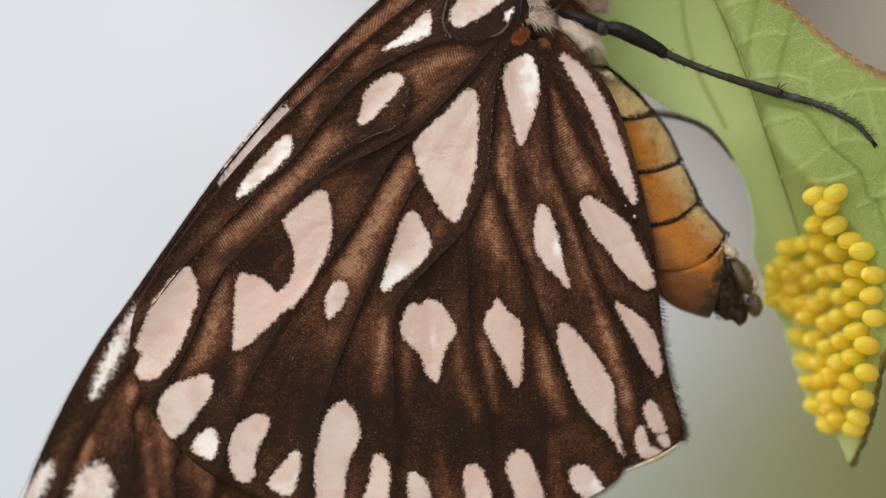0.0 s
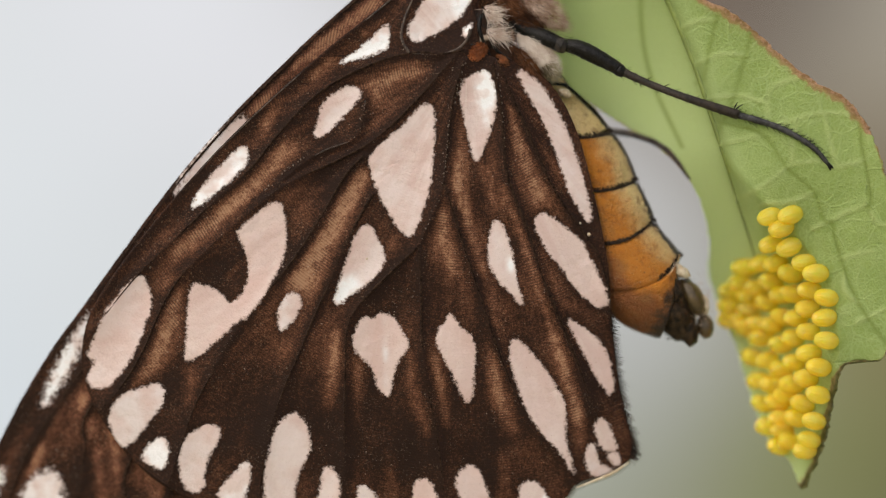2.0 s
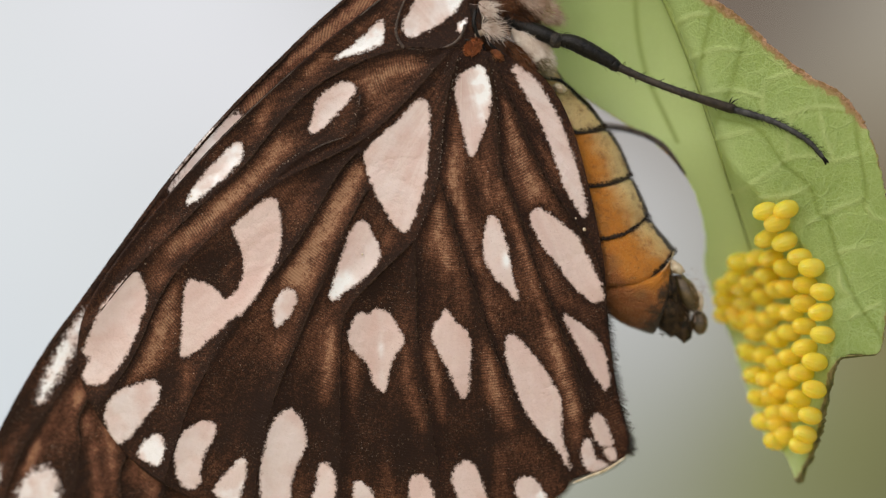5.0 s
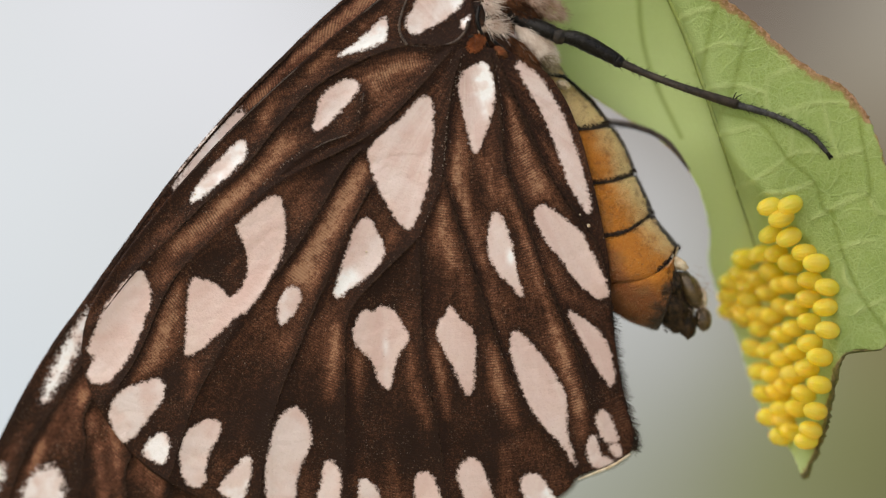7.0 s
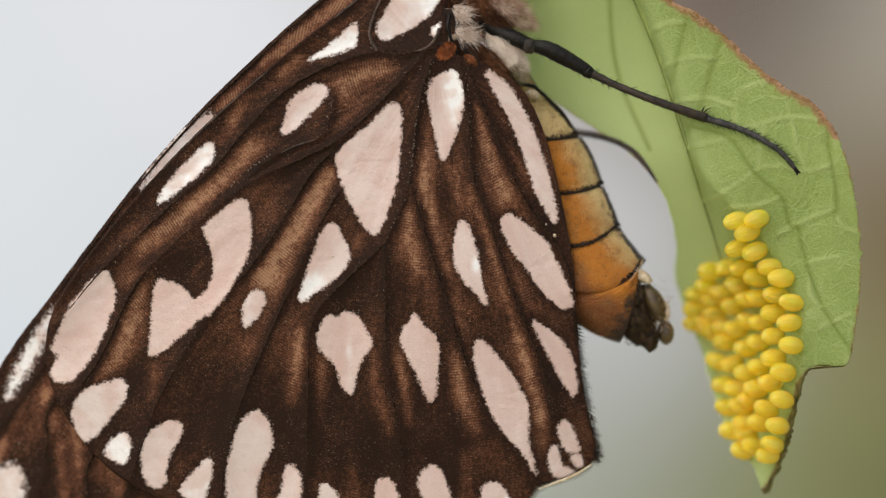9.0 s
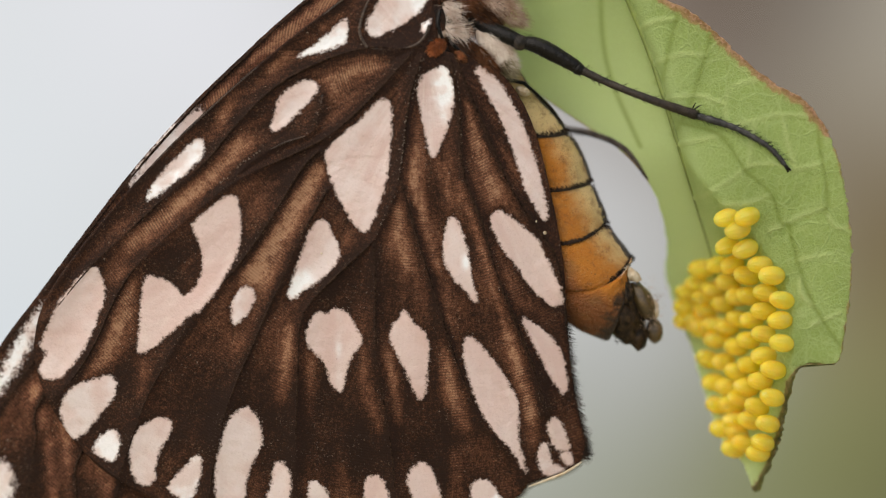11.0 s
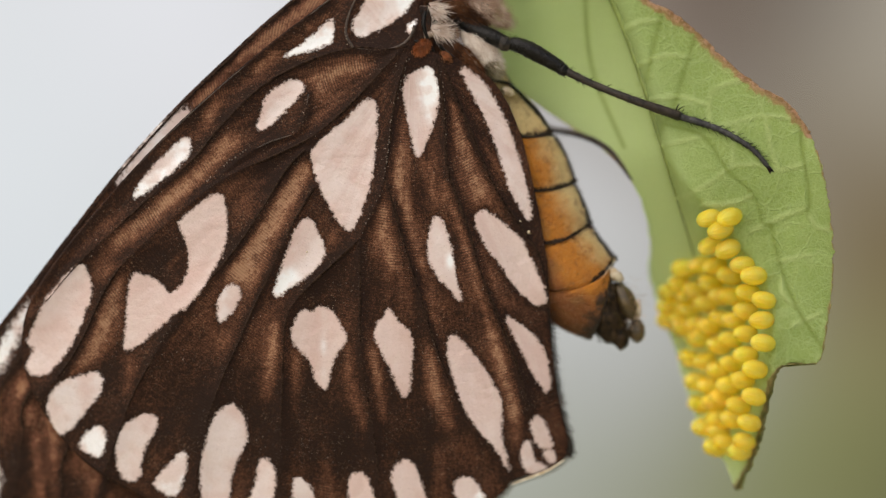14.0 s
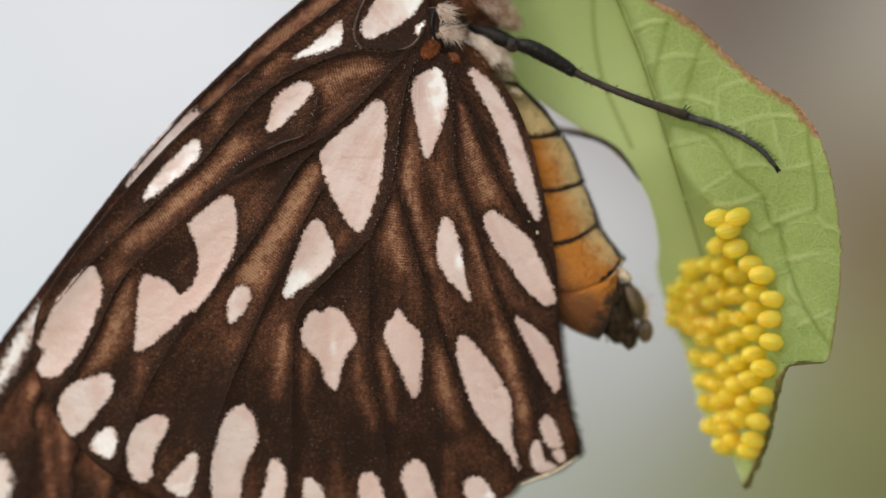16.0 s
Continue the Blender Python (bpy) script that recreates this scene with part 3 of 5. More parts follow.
pale_spot(0.0, 856, 385, 868, 374, 885, 379, 910, 399, 938, 424, 951, 450, 966, 480, 980, 514, 983, 534, 968, 541, 950, 531, 925, 506, 905, 477, 885, 451, 868, 425, 858, 402)
pale_spot(0.1, 787, 382, 799, 393, 808, 415, 815, 440, 820, 465, 823, 490, 830, 514, 833, 533, 823, 529, 812, 515, 795, 497, 780, 475, 773, 450, 774, 424, 779, 398)
pale_spot(0.0, 911, 561, 930, 569, 950, 584, 970, 604, 982, 626, 988, 655, 991, 680, 984, 695, 970, 680, 955, 655, 940, 625, 924, 595)
pale_spot(0.0, 810, 600, 822, 594, 835, 605, 850, 622, 870, 648, 890, 680, 902, 702, 905, 740, 905, 770, 912, 800, 921, 834, 909, 822, 895, 795, 870, 769, 845, 735, 828, 700, 815, 660, 808, 625)
pale_spot(0.05, 955, 748, 968, 735, 982, 748, 990, 775, 995, 791, 978, 795, 963, 778)
pale_spot(0.05, 977, 800, 995, 796, 1001, 815, 990, 819)
pale_spot(0.2, 937, 800, 948, 779, 957, 789, 963, 812, 975, 819, 986, 830, 966, 842, 950, 836, 940, 819)
pale_spot(0.0, 550, 552, 568, 552, 582, 545, 598, 547, 612, 560, 622, 580, 631, 596, 625, 613, 610, 635, 602, 664, 597, 686, 585, 688, 575, 671, 565, 641, 546, 621, 534, 606, 533, 589, 540, 570)
pale_spot(0.0, 703, 547, 712, 556, 722, 571, 735, 580, 745, 595, 748, 615, 746, 650, 743, 690, 735, 703, 725, 695, 712, 666, 700, 640, 688, 616, 679, 600, 682, 578, 692, 565)
pale_spot(0.25, 433, 506, 443, 516, 442, 534, 432, 552, 418, 566, 406, 573, 402, 560, 403, 538, 411, 520, 421, 509)
pale_spot(0.15, 555, 391, 568, 391, 578, 410, 591, 437, 592, 450, 579, 475, 561, 492, 545, 503, 525, 517, 507, 529, 501, 520, 510, 490, 520, 460, 531, 430, 542, 404)
pale_spot(0.1, 160, 471, 169, 475, 178, 500, 182, 516, 176, 540, 165, 570, 150, 605, 131, 636, 113, 656, 100, 667, 80, 668, 66, 656, 71, 637, 79, 620, 66, 612, 71, 599, 85, 565, 105, 526, 128, 500, 145, 480)
pale_spot(0.2, 535, 144, 550, 149, 555, 160, 545, 175, 525, 196, 510, 211, 495, 226, 478, 235, 471, 225, 478, 206, 482, 189, 490, 170, 505, 158, 520, 149)
pale_spot(0.3, 638, 45, 650, 25, 664, 0, 682, -26, 712, -50, 744, -45, 752, -15, 745, 6, 730, 26, 705, 46, 680, 59, 655, 69, 641, 61)
pale_spot(0.4, 735, 50, 742, 42, 752, 39, 748, 52, 738, 63)
pale_spot(0.8, 588, 48, 603, 37, 606, 55, 602, 78, 575, 91, 545, 99, 519, 106, 530, 94, 550, 81, 570, 64)
pale_spot(0.7, 345, 247, 353, 252, 355, 270, 345, 286, 325, 306, 300, 326, 275, 345, 254, 355, 258, 338, 275, 314, 300, 285, 325, 261)
pale_spot(0.25, 180, 662, 195, 664, 202, 680, 195, 701, 180, 721, 160, 746, 145, 761, 125, 773, 112, 756, 103, 728, 107, 704, 120, 685, 145, 672, 165, 667)
pale_spot(0.55, 198, 756, 207, 769, 206, 785, 199, 808, 185, 811, 165, 799, 159, 790, 171, 770, 187, 758)
pale_spot(0.15, 275, 736, 291, 737, 299, 750, 290, 771, 278, 791, 270, 820, 267, 846, 250, 854, 235, 846, 225, 820, 225, 790, 232, 765, 248, 748)
pale_spot(0.45, 340, 802, 350, 807, 349, 830, 341, 860, 330, 879, 310, 876, 295, 866, 291, 855, 302, 840, 320, 821)
pale_spot(0.15, 405, 730, 428, 716, 443, 729, 453, 746, 456, 776, 449, 796, 438, 821, 428, 850, 425, 886, 412, 920, 392, 918, 378, 895, 373, 850, 376, 810, 385, 775, 395, 745)
pale_spot(0.15, 478, 817, 490, 812, 501, 825, 507, 846, 505, 872, 496, 915, 475, 922, 460, 905, 462, 880, 472, 850)
pale_spot(0.15, 539, 849, 552, 848, 566, 860, 576, 885, 581, 915, 560, 928, 542, 915, 536, 885)
pale_spot(0.15, 640, 842, 655, 835, 669, 848, 679, 875, 683, 910, 672, 936, 650, 930, 640, 900, 634, 865)
pale_spot(0.05, 713, 830, 734, 814, 749, 820, 761, 845, 771, 880, 776, 910, 755, 922, 735, 915, 722, 885, 711, 852)
pale_spot(0.7, 824, 850, 845, 844, 861, 855, 876, 880, 891, 905, 880, 918, 850, 905, 832, 890, 822, 870)
# places where the brown is deepest: centre, half-widths, strength
HIND_DARK, FORE_DARK = [], []


def deep_brown(places, u, v, wide, high, strength):
    places.append((u, v, wide, high, strength))


deep_brown(HIND_DARK, 320, 730, 180, 90, 0.5)
deep_brown(HIND_DARK, 230, 660, 60, 50, 0.4)
deep_brown(HIND_DARK, 600, 830, 140, 60, 0.5)
deep_brown(HIND_DARK, 804, 160, 12, 55, 1.0)
deep_brown(HIND_DARK, 722, 150, 10, 45, 0.8)
deep_brown(HIND_DARK, 812, 240, 9, 50, 0.5)
deep_brown(HIND_DARK, 330, 700, 120, 50, 0.5)
deep_brown(HIND_DARK, 560, 745, 160, 40, 0.35)
deep_brown(HIND_DARK, 220, 640, 30, 40, 0.4)
deep_brown(HIND_DARK, 760, 60, 60, 60, 1.0)
deep_brown(HIND_DARK, 790, 105, 40, 40, 0.9)
deep_brown(HIND_DARK, 748, 100, 70, 34, 1.0)
deep_brown(HIND_DARK, 745, 40, 45, 40, 1.0)
deep_brown(HIND_DARK, 700, 70, 50, 22, 1.0)
deep_brown(HIND_DARK, 690, 560, 120, 30, 0.35)
deep_brown(HIND_DARK, 880, 800, 60, 60, 0.5)
deep_brown(HIND_DARK, 340, 640, 60, 60, 0.4)
deep_brown(HIND_DARK, 470, 215, 100, 50, 0.2)
deep_brown(HIND_DARK, 520, 285, 90, 35, 0.55)
deep_brown(HIND_DARK, 420, 690, 60, 70, 0.55)
deep_brown(HIND_DARK, 560, 720, 60, 60, 0.5)
deep_brown(HIND_DARK, 700, 730, 60, 60, 0.5)
deep_brown(HIND_DARK, 250, 300, 60, 20, 0.3)
deep_brown(HIND_DARK, 680, 150, 50, 16, 0.4)
deep_brown(HIND_DARK, 870, 650, 30, 60, 0.3)
deep_brown(HIND_DARK, 300, 460, 60, 50, 0.9)
deep_brown(HIND_DARK, 440, 770, 150, 55, 0.8)
deep_brown(HIND_DARK, 600, 760, 120, 70, 0.9)
deep_brown(HIND_DARK, 770, 760, 90, 70, 0.9)
deep_brown(HIND_DARK, 620, 500, 90, 50, 0.7)
deep_brown(HIND_DARK, 470, 200, 80, 45, 0.25)
deep_brown(HIND_DARK, 490, 290, 70, 40, 0.5)
deep_brown(HIND_DARK, 300, 720, 90, 70, 0.7)
deep_brown(HIND_DARK, 880, 560, 40, 40, 0.5)
deep_brown(HIND_DARK, 700, 60, 40, 25, 0.9)
deep_brown(HIND_DARK, 740, 110, 30, 20, 0.9)
deep_brown(HIND_DARK, 980, 640, 30, 120, 0.5)
deep_brown(HIND_DARK, 760, 330, 18, 50, 0.5)
deep_brown(HIND_DARK, 180, 380, 80, 50, 0.5)
deep_brown(HIND_DARK, 920, 440, 30, 40, 0.6)
# highlights of the sky painted onto the spots: centre, half-widths, strength
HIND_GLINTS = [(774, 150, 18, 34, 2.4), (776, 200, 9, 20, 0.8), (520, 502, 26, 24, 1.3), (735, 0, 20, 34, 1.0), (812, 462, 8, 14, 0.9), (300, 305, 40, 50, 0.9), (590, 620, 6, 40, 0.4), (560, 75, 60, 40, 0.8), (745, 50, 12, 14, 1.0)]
# paler streaks in the cells between the veins: line, half-width, strength
HIND_PALE, FORE_PALE = [], []


def streak(streaks, width, strength, *run):
    streaks.append((list(zip(run[::2], run[1::2])), width, strength))


streak(HIND_PALE, 12, 0.55, 405, 165, 385, 215)
streak(HIND_PALE, 10, 0.45, 500, 100, 470, 125)
streak(HIND_PALE, 7, 0.4, 600, 30, 560, 52)
streak(HIND_PALE, 8, 0.35, 350, 215, 300, 268)
streak(HIND_PALE, 19, 0.6, 225, 425, 300, 368, 360, 318, 420, 258)
streak(HIND_PALE, 22, 0.8, 556, 300, 520, 360, 480, 425, 440, 490)
streak(HIND_PALE, 14, 0.22, 440, 490, 410, 545, 360, 620)
streak(HIND_PALE, 22, 0.62, 222, 510, 205, 560, 180, 620, 160, 645)
streak(HIND_PALE, 19, 0.55, 655, 115, 615, 128, 570, 160)
streak(HIND_PALE, 8, 0.4, 712, 108, 694, 132)
streak(HIND_PALE, 13, 0.5, 738, 200, 724, 280, 722, 340, 742, 400, 762, 470)
streak(HIND_PALE, 17, 0.5, 692, 372, 700, 430, 708, 470)
streak(HIND_PALE, 17, 0.55, 812, 190, 836, 270, 868, 345)
streak(HIND_PALE, 7, 0.2, 775, 300, 782, 350)
streak(HIND_PALE, 11, 0.6, 806, 330, 845, 440, 868, 520, 893, 620, 925, 730)
streak(HIND_PALE, 8, 0.25, 868, 440, 905, 540)
streak(HIND_PALE, 14, 0.55, 772, 530, 782, 600, 786, 680, 810, 750)
streak(HIND_PALE, 12, 0.38, 632, 620, 640, 690, 662, 750)
streak(HIND_PALE, 9, 0.5, 675, 625, 690, 700, 696, 740)
streak(HIND_PALE, 9, 0.28, 540, 620, 542, 740)
streak(HIND_PALE, 11, 0.42, 505, 580, 500, 640, 488, 700)
streak(HIND_PALE, 12, 0.3, 430, 600, 395, 680)
streak(HIND_PALE, 10, 0.35, 470, 560, 450, 600)
streak(HIND_PALE, 11, 0.35, 250, 640, 245, 690)
streak(HIND_PALE, 13, 0.22, 592, 790, 604, 900)
streak(HIND_PALE, 13, 0.3, 790, 800, 800, 900)
streak(HIND_PALE, 12, 0.28, 440, 830, 432, 900)
streak(HIND_PALE, 7, 0.25, 294, 785, 288, 815)
streak(HIND_PALE, 6, 0.3, 330, 460, 312, 480)
streak(HIND_PALE, 7, 0.45, 210, 486, 220, 478)
streak(HIND_PALE, 12, 0.3, 930, 690, 925, 790)
FORE_SPOTS = [
    (spot(352, 196, 228, 330, 19, 19, 0.5, 0.6), 0.35),
    (spot(78, 536, -14, 700, 13, 12, 0.5, 0.6), 0.8),
    (spot(2, 813, -40, 930, 36, 34, 0.4, 0.4), 0.4),
    (spot(-84, 806, -150, 905, 15, 14, 0.5, 0.5), 0.6),
]
vein_line(FORE_VEINS, 2.6, 0, 620, -80, 562, -18, 482, 52, 428, 103, 333, 195, 234, 306, 134, 436, 64, 530, 4, 610, -66, 726, -133, 865, -196, 1020)
vein_line(FORE_VEINS, 2.6, 0, 620, 0, 300, 330, 70, 620, 20, 690, -50, 800, -120, 1000)
vein_line(FORE_VEINS, 2.6, 0, 300, 480, 80, 690, 60, 780, 40, 900, 0, 1080)
vein_line(FORE_VEINS, 2.6, 0, 360, 520, 150, 780, 130, 880, 100, 1000)
vein_line(FORE_VEINS, 2.4, 0, 420, 560, 215, 840, 200, 960)
deep_brown(FORE_DARK, 60, 840, 150, 90, 0.65)
deep_brown(FORE_DARK, 200, 900, 120, 40, 0.4)
deep_brown(FORE_DARK, 430, 90, 40, 40, 0.4)
deep_brown(FORE_DARK, 60, 790, 30, 50, 0.7)
deep_brown(FORE_DARK, 130, 820, 12, 60, 0.4)
deep_brown(FORE_DARK, -20, 740, 40, 40, 0.3)
streak(FORE_PALE, 10, 0.75, 440, 100, 390, 155, 335, 215)
streak(FORE_PALE, 15, 0.85, 580, 0, 530, 32, 470, 78, 440, 100)
streak(FORE_PALE, 13, 0.85, 60, 690, 66, 740)
streak(FORE_PALE, 13, 0.6, 112, 750, 128, 880)
streak(FORE_PALE, 22, 0.7, 165, 815, 190, 860, 215, 920)
streak(FORE_PALE, 11, 0.6, 82, 780, 92, 900)
streak(FORE_PALE, 11, 0.6, -20, 770, -50, 900)
streak(FORE_PALE, 8, 0.4, 330, 330, 200, 440)
streak(FORE_PALE, 10, 0.45, 20, 700, -40, 820)


def camber(u, v):
    """Depth in mm of the near hindwing's vein level."""
    r = np.hypot(u - ROOT[0], v - ROOT[1]) * STEP
    down = np.clip(v - 330, 0, None) * STEP
    side = np.clip(u - 700, 0, None) * STEP
    left = np.clip(480 - u, 0, None) * STEP
    return 0.0006 * r * r + 0.005 * down * down + 0.016 * side * side + 0.007 * left * left + 0.06 * np.sin(u * 0.006 + 0.8) * np.sin(v * 0.005)


def ripple(u, v):
    return np.array([noise.noise((a * 0.011, b * 0.011, 3.7)) for a, b in zip(u, v)])


def wing(name, outline, centre, veins, spots, dark, pale, rays, rings, depth, relief, material, parent, label, glints=()):
    rim = even(curve(outline, 12, True), rays)
    # a fringe that is not quite even
    rim += np.array([[noise.noise((i * 0.9, 1.0, 0)), noise.noise((i * 0.9, 5.0, 0))] for i in range(rays)]) * 0.9
    f = np.linspace(0, 1, rings + 1)[1:]
    pts = np.vstack([[centre], (np.array(centre) + f[:, None, None] * (rim[None] - np.array(centre))).reshape(-1, 2)])
    vd = np.full(len(pts), 1e3)
    for line, w, _ in veins:
        vd = np.minimum(vd, to_line(pts, curve(line, 6)))
    sd = np.full(len(pts), 1e3)
    painted_sheen = np.zeros(len(pts))
    for shape, s in spots:
        d = to_shape(pts, shape)
        painted_sheen = np.where(d < np.minimum(sd, 12), s, painted_sheen)
        sd = np.minimum(sd, d)
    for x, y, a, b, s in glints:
        painted_sheen = np.maximum(painted_sheen, s * np.exp(-((pts[:, 0] - x) / a) ** 2 - ((pts[:, 1] - y) / b) ** 2))
    edge = to_line(pts, np.vstack([rim, rim[:1]]))
    # pigment: dark along veins, round the spots and along the margin, paler in the middle of the cells
    tone = 0.56 * (1 - np.exp(-(vd / 17.0) ** 2)) * (0.55 + 0.45 * np.exp(-(vd / 40.0) ** 2)) * (1 - 0.8 * np.exp(-np.clip(sd, 0, None) / 13.0)) * (1 - 0.6 * np.exp(-edge / 14.0))
    for x, y, a, b, s in dark:
        tone -= 0.14 * s * np.exp(-((pts[:, 0] - x) / a) ** 2 - ((pts[:, 1] - y) / b) ** 2)
        tone *= 1 - s * np.exp(-((pts[:, 0] - x) / a) ** 2 - ((pts[:, 1] - y) / b) ** 2)
    for line, w, s in pale:
        tone += 0.85 * s * np.exp(-(to_line(pts, curve(line, 4)) / w) ** 2) * (1 - np.exp(-(vd / 9.0) ** 2)) * (1 - 0.75 * np.exp(-np.clip(sd, 0, None) / 7.0))
    rel = np.hypot(pts[:, 0] - ROOT[0], pts[:, 1] - ROOT[1]) * STEP
    ang = np.arctan2(pts[:, 1] - ROOT[1], pts[:, 0] - ROOT[0])
    d = depth(pts[:, 0], pts[:, 1]) + relief * (0.15 * (1 - np.exp(-vd / 20.0)) + 0.06 * ripple(pts[:, 0], pts[:, 1]))
    verts = [chart(u, v, k) for (u, v), k in zip(pts, d)]
    faces = [(0, 1 + i, 1 + (i + 1) % rays) for i in range(rays)]
    for j in range(rings - 1):
        for i in range(rays):
            a, b = 1 + j * rays + i, 1 + j * rays + (i + 1) % rays
            faces.append((a, a + rays, b + rays, b))
    ob = part(name, verts, faces, material, parent, HOME, label)
    layer(ob, "spot", np.clip(sd, -60, 60) * STEP)
    layer(ob, "painted_sheen", painted_sheen)
    layer(ob, "pale", tone)
    layer(ob, "chart", np.column_stack([pts * STEP, np.zeros(len(pts))]), "FLOAT_VECTOR")
    layer(ob, "ray", np.column_stack([ang * 14, rel * 0.30, np.zeros(len(pts))]), "FLOAT_VECTOR")
    layer(ob, "fibre", np.column_stack([ang * 90, rel * 2.4, np.zeros(len(pts))]), "FLOAT_VECTOR")
    layer(ob, "rows", np.column_stack([rel * 3.2, ang * 0.5, np.zeros(len(pts))]), "FLOAT_VECTOR")
    thick = ob.modifiers.new("thickness", "SOLIDIFY")
    thick.thickness, thick.offset = 0.03 * MM, 0.0
    for line, w, light in veins:
        c = curve(line, 8)
        n = len(c)
        dd = depth(c[:, 0], c[:, 1]) + 0.012
        rad = [1.1 * w * STEP * MM * (1.0 - 0.45 * i / n) for i in range(n)]
        part("vein", *tube([chart(p[0], p[1], k) for p, k in zip(c, dd)], rad, 6), M_PALEVEIN if light else M_VEIN, ob, (0, 0, 0) if ob is None else HOME,
             "pale raised vein" if light else "")
    return ob


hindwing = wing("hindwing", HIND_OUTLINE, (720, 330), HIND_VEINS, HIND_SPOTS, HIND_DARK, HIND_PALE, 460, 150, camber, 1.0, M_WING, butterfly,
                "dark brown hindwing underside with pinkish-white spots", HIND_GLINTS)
forewing = wing("forewing", FORE_OUTLINE, (260, 470), FORE_VEINS, FORE_SPOTS, FORE_DARK, FORE_PALE, 300, 90,
                lambda u, v: 0.55 + camber(u, v), 0.6, M_FORE, butterfly, "brown forewing showing behind the hindwing")
# the wings of the other side, closed behind these
far_hind = [(u + 3, v + 5) for u, v in HIND_OUTLINE]
far_hind[27] = (1016, 815)
wing("hindwing", far_hind, (720, 330), HIND_VEINS[:2], HIND_SPOTS[:2], [], [], 160, 24, lambda u, v: 3.6 + camber(u, v), 0.4, M_WING, butterfly,
     "far hindwing closed behind")
wing("forewing", [(u + 6, v + 4) for u, v in FORE_OUTLINE], (260, 470), FORE_VEINS[:2], FORE_SPOTS[:1], [], [], 120, 20,
     lambda u, v: 3.1 + camber(u, v), 0.4, M_FORE, butterfly, "far forewing closed behind")

rng = random.Random(4)
# cream fringe at the hindwing's corner
c = curve([(922, 855), (955, 843), (985, 831), (1015, 812)], 10)
part("fringe", *tube([chart(p[0], p[1] + 1.5, float(camber(p[0], p[1])) + 0.05) for p in c], [(1.2 + 1.4 * math.sin(math.pi * i / len(c))) * STEP * MM for i in range(len(c))], 6),
     M_CREAM, butterfly, HOME, "cream scale fringe at the wing corner")
# fine dark hairs along the inner margin
c = curve([(985, 545), (996, 640), (1009, 720), (1023, 780), (1019, 806)], 30)
roots = [chart(p[0] - 2 + rng.uniform(-2, 2), p[1], float(camber(p[0], p[1])) + rng.uniform(-0.05, 0.1)) for p in c for _ in range(5)]
part("margin_hairs", *hairs(roots, [Vector((0.9, 0, -0.45))] * len(roots), 0.38 * MM, 0.006 * MM, rng), M_DARKFUR, butterfly, HOME, "fine dark hairs")

for u, v, r in ((951, 412, 3.2), (936, 392, 1.8), (560, 448, 2.0), (262, 340, 1.6)):
    d = float(camber(np.array(u), np.array(v)))
    part("dust_grain", *blob(chart(u, v, d + 0.02), (Vector((r, 0, 0)) * STEP * MM, Vector((0, r, 0)) * STEP * MM, Vector((0, 0, r)) * STEP * MM), 8, 6, 0.3, u), M_CREAM, butterfly, HOME, "pale dust grain")



def vein_scales(line, step, size):
    """A row of single pale scales that stick to a vein."""
    c = curve(line, 40)
    run = np.r_[0, np.cumsum(np.linalg.norm(np.diff(c, axis=0), axis=1))]
    verts, faces = [], []
    for q in np.arange(0, run[-1], step):
        u, v = np.interp(q, run, c[:, 0]) + rng.gauss(0, 1.1), np.interp(q, run, c[:, 1]) + rng.gauss(0, 1.1)
        if rng.random() < 0.4:
            continue
        r = size * rng.uniform(0.5, 1.1) * STEP * MM
        a, b = blob(chart(u, v, float(camber(u, v)) - 0.05), (Vector((r, 0, 0)), Vector((0, r * 0.7, 0)), Vector((0, 0, r * 1.3))), 7, 5, 0.3, u)
        faces += [tuple(i + len(verts) for i in f) for f in b]
        verts += a
    part("vein_scales", verts, faces, M_SPECK, hindwing, HOME, "pale scales along a vein")


vein_scales([(737, 108), (722, 160), (708, 215), (703, 268), (697, 320)], 5.0, 1.25)
vein_scales([(794, 128), (799, 160), (803, 200), (806, 260)], 7.0, 1.1)
vein_scales([(625, 52), (628, 72), (634, 85)], 5.0, 1.1)
vein_scales([(690, 340), (672, 382), (651, 427)], 9.0, 1.0)
vein_scales([(462, 262), (430, 284), (405, 302), (378, 330)], 6.0, 1.4)

# ---- thorax ----


def ellipsoid(name, u, v, d, a, b, turn, deep, material, label="", rough=0.08, parent=None, origin=None):
    """A lump with half-length a along its turn (degrees downwards from the right), half-width b and half-depth deep (mm)."""
    t = radians(turn)
    k = STEP * MM
    ax = Vector((math.cos(t), 0, -math.sin(t))) * a * k
    ay = Vector((math.sin(t), 0, math.cos(t))) * b * k
    return part(name, *blob(chart(u, v, d), (ay, Vector((0, deep * MM, 0)), ax), 28, 18, rough, u), material, parent or butterfly,
                HOME if origin is None else origin, label)


def coat(name, u, v, d, a, b, turn, deep, count, length, thick, lean, material, label):
    """Hairs over the near side of such a lump, combed along lean."""
    t = radians(turn)
    roots, ways = [], []
    for _ in range(count):
        p = Vector((rng.gauss(0, 1), -abs(rng.gauss(0, 1)), rng.gauss(0, 1))).normalized()
        x, y = p.x * a, p.z * b
        roots.append(chart(u + x * math.cos(t) + y * math.sin(t), v + x * math.sin(t) - y * math.cos(t), d + p.y * deep))
        out = Vector((p.x * math.cos(t) + p.z * math.sin(t), p.y, -p.x * math.sin(t) + p.z * math.cos(t)))
        ways.append(out * 0.45 + Vector(lean).normalized())
    return part(name, *hairs(roots, ways, length * MM, thick * MM, rng), material, butterfly, HOME, label)


